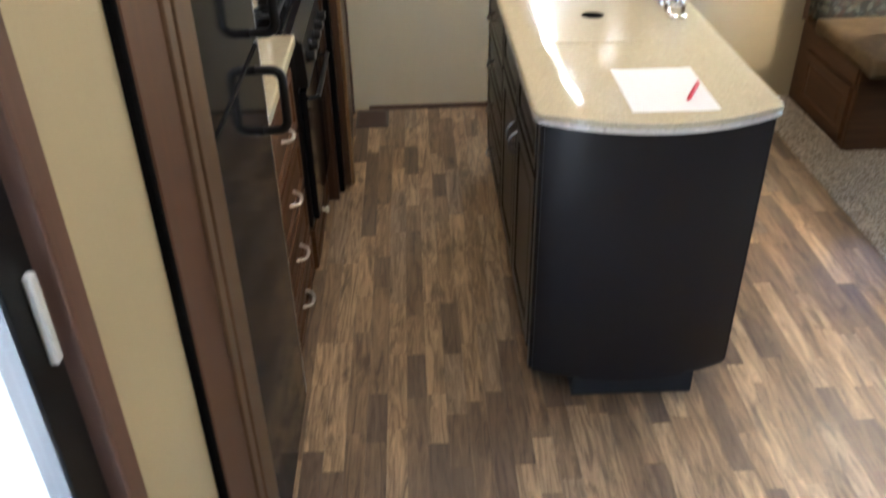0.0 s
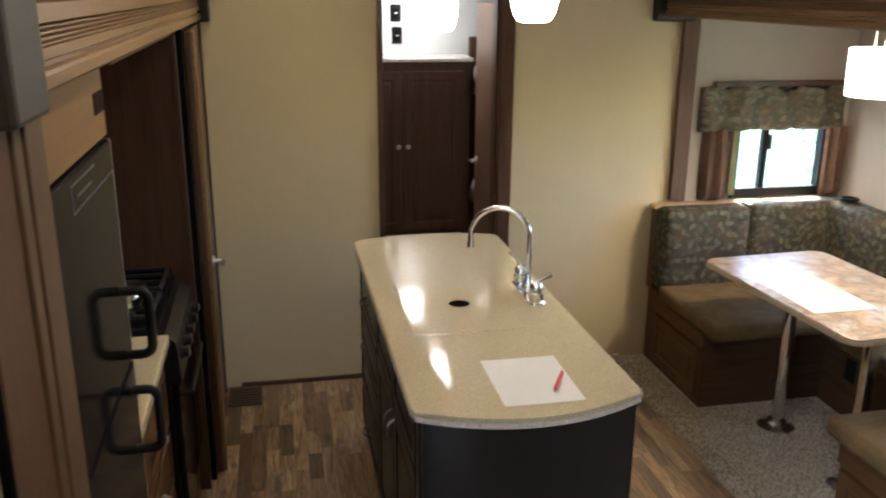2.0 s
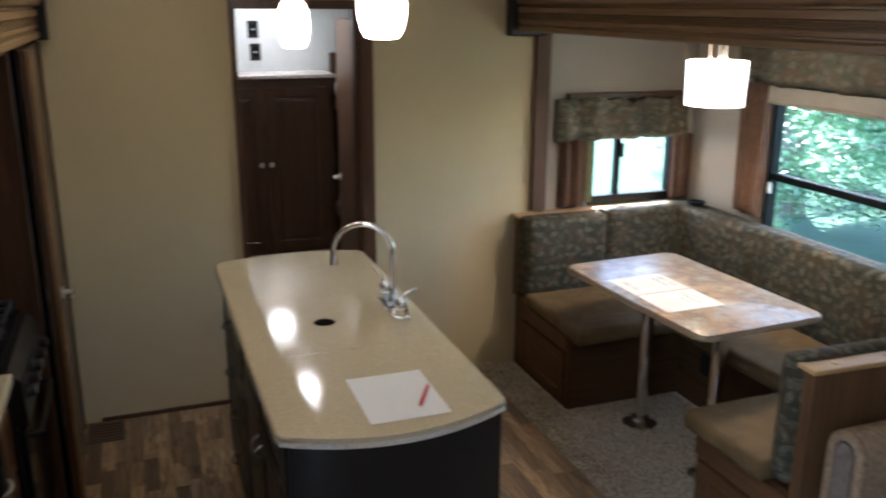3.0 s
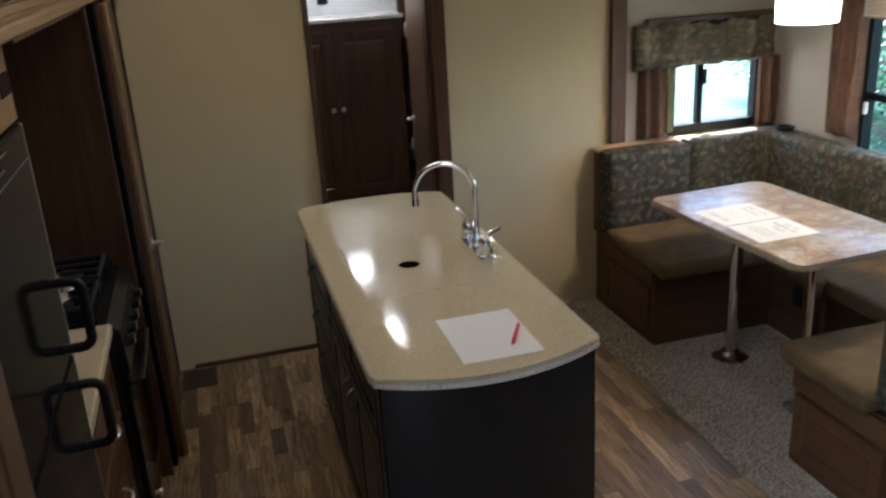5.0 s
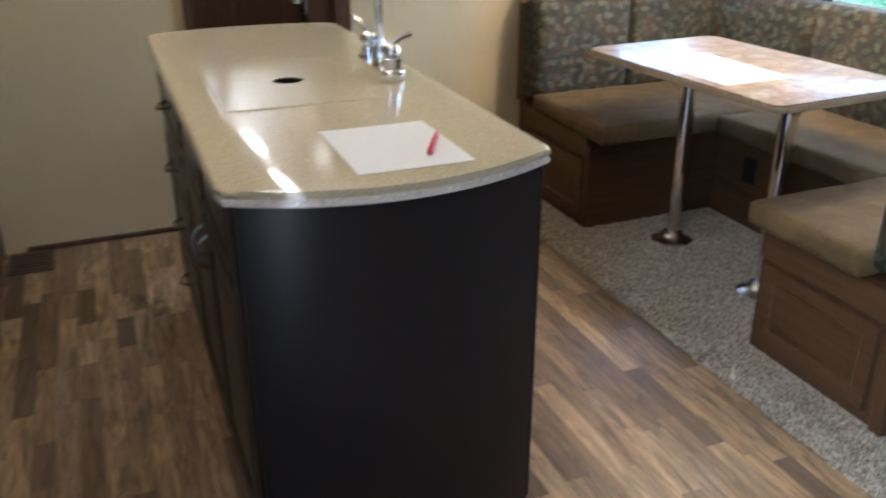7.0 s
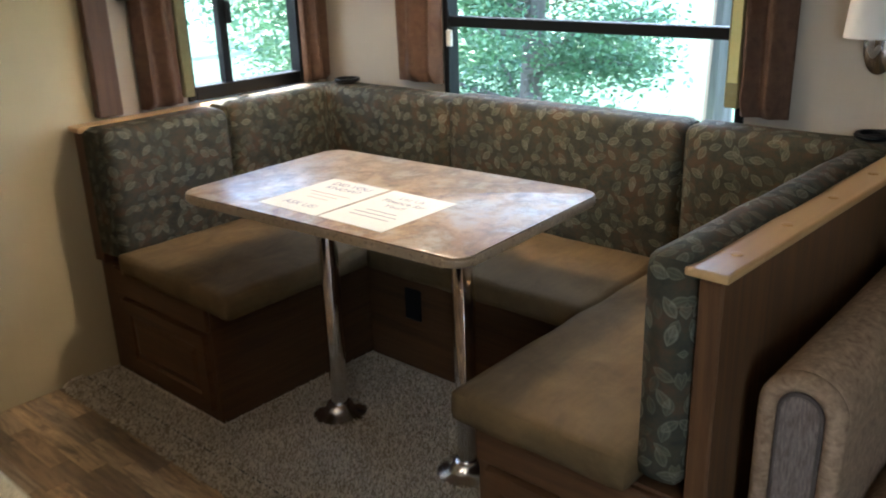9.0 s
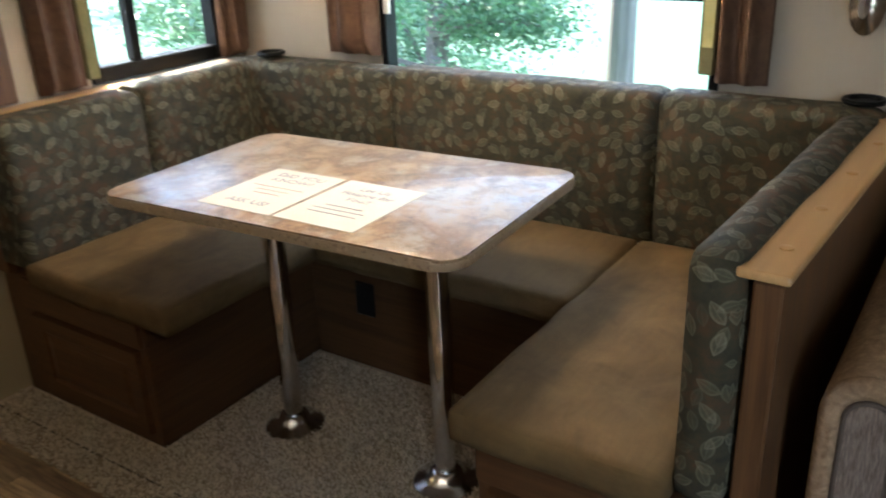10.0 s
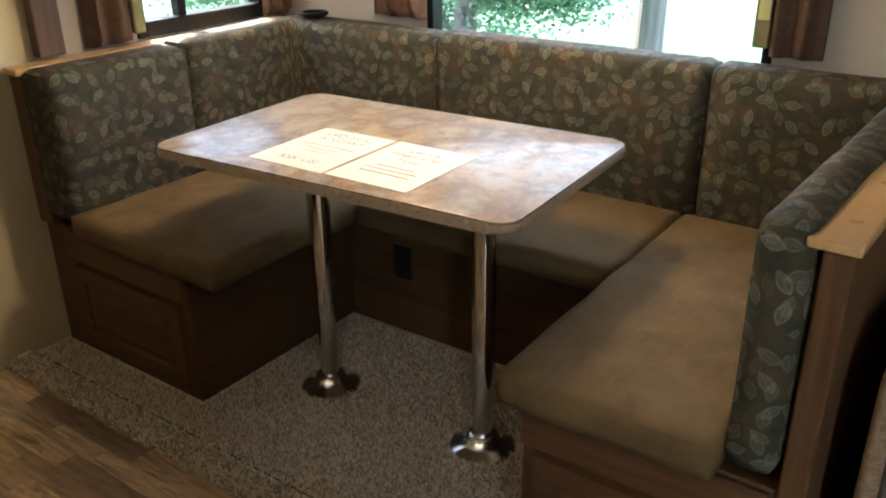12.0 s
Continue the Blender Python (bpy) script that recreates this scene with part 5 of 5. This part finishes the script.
# ---- outdoors ----
GRASS = mat("grass", (0.10, 0.16, 0.04), 0.9)
k = Net(GRASS)
k.color(k.ramp(k.noise(k.coords("Object"), 1.2, 6, 0.7), (0.3, (0.020, 0.060, 0.036)), (0.7, (0.040, 0.098, 0.056))))
LEAFMAT = mat("foliage", (0.07, 0.13, 0.03), 0.6)
k = Net(LEAFMAT)
k.color(k.ramp(k.n("NewGeometry").outputs["Random Per Island"], (0.0, (0.055, 0.135, 0.058)), (1.0, (0.15, 0.29, 0.13))))
k.b.inputs["Transmission Weight"].default_value = 0.15
BARK = wood("bark", (0.10, 0.088, 0.075), (0.24, 0.215, 0.19), "z", 0.9, 0.5)
setting("ground", box(-60, 80, -60, 90, -1.0, -0.85), GRASS, "sunlit grass outside the windows", "ground")


# Made-up pale ground, added for the white glare in the side door's glass
PALE_GROUND = mat("pale_ground", (0.42, 0.41, 0.39), 0.95)
k = Net(PALE_GROUND)
k.color(k.ramp(k.noise(k.coords("Object"), 45, 5, 0.75), (0.3, (0.28, 0.27, 0.25)), (0.7, (0.52, 0.50, 0.47))))
setting("gravel_drive", box(-7.0, -0.75, -8.0, 10.0, -0.85, -0.835), PALE_GROUND, "pale ground sheet added to whiten the side door's glass", "drive")


def tree(x, y, h, spread, trunk_r, crown0, seed, clumps, leaf, label):
    rng = random.Random(seed)
    t = thing("tree", (x, y, -0.85), label, "tree", "trees outside")
    pts, rad = [], []
    for i in range(9):
        f = i / 8
        pts.append((x + 0.15 * math.sin(3 * f + seed), y + 0.15 * math.cos(2.3 * f + seed), -0.86 + h * f))
        rad.append(trunk_r * (1.15 - f) + 0.02)
    bm = tube(pts, rad, 10)
    tips = []
    for i in range(44):
        f = crown0 + (0.97 - crown0) * i / 43
        base = Vector((x, y, -0.85 + h * f))
        a = rng.uniform(0, 6.283)
        ln = spread * (1.05 - f) * rng.uniform(0.6, 1.1) + 0.25
        tip = base + Vector((math.cos(a) * ln, math.sin(a) * ln, ln * rng.uniform(-0.1, 0.35)))
        tube([base, base.lerp(tip, 0.5) + Vector((0, 0, 0.08)), tip], [0.04, 0.025, 0.01], 5, bm=bm)
        tips += [(base.lerp(tip, q), ln) for q in (0.35, 0.6, 0.8, 1.0)]
    part("trunk", bm, BARK, t)
    verts, faces = [], []
    for c, ln in tips:
        for _ in range(clumps):
            p = c + Vector((rng.gauss(0, 0.15), rng.gauss(0, 0.15), rng.gauss(0, 0.11))) * (0.5 + ln * 0.4)
            u = Vector((rng.gauss(0, 1), rng.gauss(0, 1), rng.gauss(0, 0.6))).normalized()
            w = u.orthogonal().normalized()
            w.rotate(Matrix.Rotation(rng.uniform(0, 6.28), 3, u))
            s = leaf * rng.uniform(0.6, 1.3)
            n0 = len(verts)
            verts += [p - u * s, p + w * s * 0.45, p + u * s, p - w * s * 0.45]
            faces.append((n0, n0 + 1, n0 + 2, n0 + 3))
    me = bpy.data.meshes.new("crown")
    me.from_pydata([tuple(v) for v in verts], [], faces)
    me.materials.append(LEAFMAT)
    ob = new("crown", me)
    ob.parent = t
    ob.matrix_parent_inverse = WORLD[t.name].inverted()


tree(8.2, 6.9, 5.8, 2.0, 0.10, 0.08, 1, 400, 0.036, "leafy green tree close outside the wide window")
tree(10.5, 5.95, 9.0, 2.5, 0.13, 0.62, 2, 60, 0.06, "tall pale-barked tree with a high crown")
tree(8.8, 9.6, 6.5, 3.0, 0.14, 0.08, 3, 400, 0.046, "broad leafy tree on the lawn")
tree(16.0, 14.5, 9.0, 5.0, 0.2, 0.10, 4, 200, 0.07, "leafy tree at the lawn's edge")
tree(15.0, 18.5, 10.0, 4.8, 0.22, 0.1, 5, 180, 0.07, "dense leafy tree farther off")

# ---- floor strips ----
def strips():
    """Narrow vinyl strips in random lengths, running along y, laid in joined rows."""
    rng = random.Random(11)
    w = 0.058
    meshes = {}

    def strip_mesh(length):
        if length not in meshes:
            bm = box(0, w - 0.0006, 0, length - 0.0006, -0.004, 0.0, 0.0004)
            bmesh.ops.recalc_face_normals(bm, faces=bm.faces)
            me = bpy.data.meshes.new("plank")
            bm.to_mesh(me)
            bm.free()
            me.materials.append(PLANK)
            meshes[length] = me
        return meshes[length]
    lengths = (0.20, 0.27, 0.33, 0.39, 0.46, 0.54)
    rest = bmesh.new()
    count = 0
    x = -0.08
    while x < 2.05:
        y = 1.0 + rng.uniform(-0.5, 0)
        while y < 4.30:
            ln = rng.choice(lengths)
            y0, y1 = y, min(y + ln, 4.31)
            under = 0.70 < x < 1.05 and y0 > 2.25 and y1 < 3.6
            wide = min(w, 2.055 - x)
            near = 1.55 < y0 < 3.75 and -0.02 < x < 2.0 and not under
            if near and y1 == y + ln and wide == w and count < 300:
                ob = new("plank", strip_mesh(ln))
                ob.location = (x, y0, 0)
                ob.parent = floor
                count += 1
            elif y1 > 0.8:
                box(x, x + wide - 0.0006, max(0.8, y0), y1 - 0.0006, -0.004, 0.0, bm=rest)
            y += ln
        x += w
    x = -0.6
    while x < 2.05:
        y = 4.31 + rng.uniform(-0.4, 0)
        while y < 6.1:
            ln = rng.choice(lengths)
            if y + ln > 4.33:
                box(x, x + w - 0.0006, max(y, 4.31), min(y + ln, 6.14) - 0.0006, -0.004, 0.0, bm=rest)
            y += ln
        x += w
    tagged(part("joined_planks", rest, PLANK, floor), kind="stuff")


strips()


def shag():
    """Short upright tufts over the carpet in front of and between the benches."""
    rng = np.random.default_rng(5)
    n = 125000
    xs = rng.uniform(2.014, 2.83, n)
    ys = rng.uniform(1.9, 4.29, n)
    ok = ~((xs > 2.088) & (xs < 2.110)) & ~((xs > 2.21) & ((ys > 3.66) | (ys < 2.68))) & (np.hypot(xs - 2.503, ys - 2.941) > 0.088) & (np.hypot(xs - 2.495, ys - 3.448) > 0.088)
    xs, ys = xs[ok], ys[ok]
    n = len(xs)
    a = rng.uniform(0, 2 * np.pi, n)
    h = rng.uniform(0.007, 0.015, n)
    lean = rng.uniform(0.002, 0.014, n)
    b = rng.uniform(0, 2 * np.pi, n)
    rim = xs < 2.10
    w = np.where(rim, rng.uniform(0.003, 0.0055, n), rng.uniform(0.0018, 0.0036, n))
    h = np.where(rim, h * 1.05, h)
    base = np.where(xs < 2.10, np.interp(xs, (2.014, 2.03, 2.055, 2.085, 2.10), (0.0, 0.006, 0.016, 0.016, 0.008)), 0.003)
    v = np.empty((n, 4, 3))
    dx, dy = np.cos(a) * w, np.sin(a) * w
    tx, ty = xs + np.cos(b) * lean, ys + np.sin(b) * lean
    v[:, 0] = np.stack([xs - dx, ys - dy, base], 1)
    v[:, 1] = np.stack([xs + dx, ys + dy, base], 1)
    v[:, 2] = np.stack([tx + dx * 0.6, ty + dy * 0.6, base + h], 1)
    v[:, 3] = np.stack([tx - dx * 0.6, ty - dy * 0.6, base + h], 1)
    me = bpy.data.meshes.new("carpet_tufts")
    me.from_pydata(v.reshape(-1, 3).tolist(), [], np.arange(4 * n).reshape(n, 4).tolist())
    me.materials.append(CARPET)
    ob = new("carpet_tufts", me)
    ob.parent = carpet
    tagged(ob, kind="stuff")


shag()
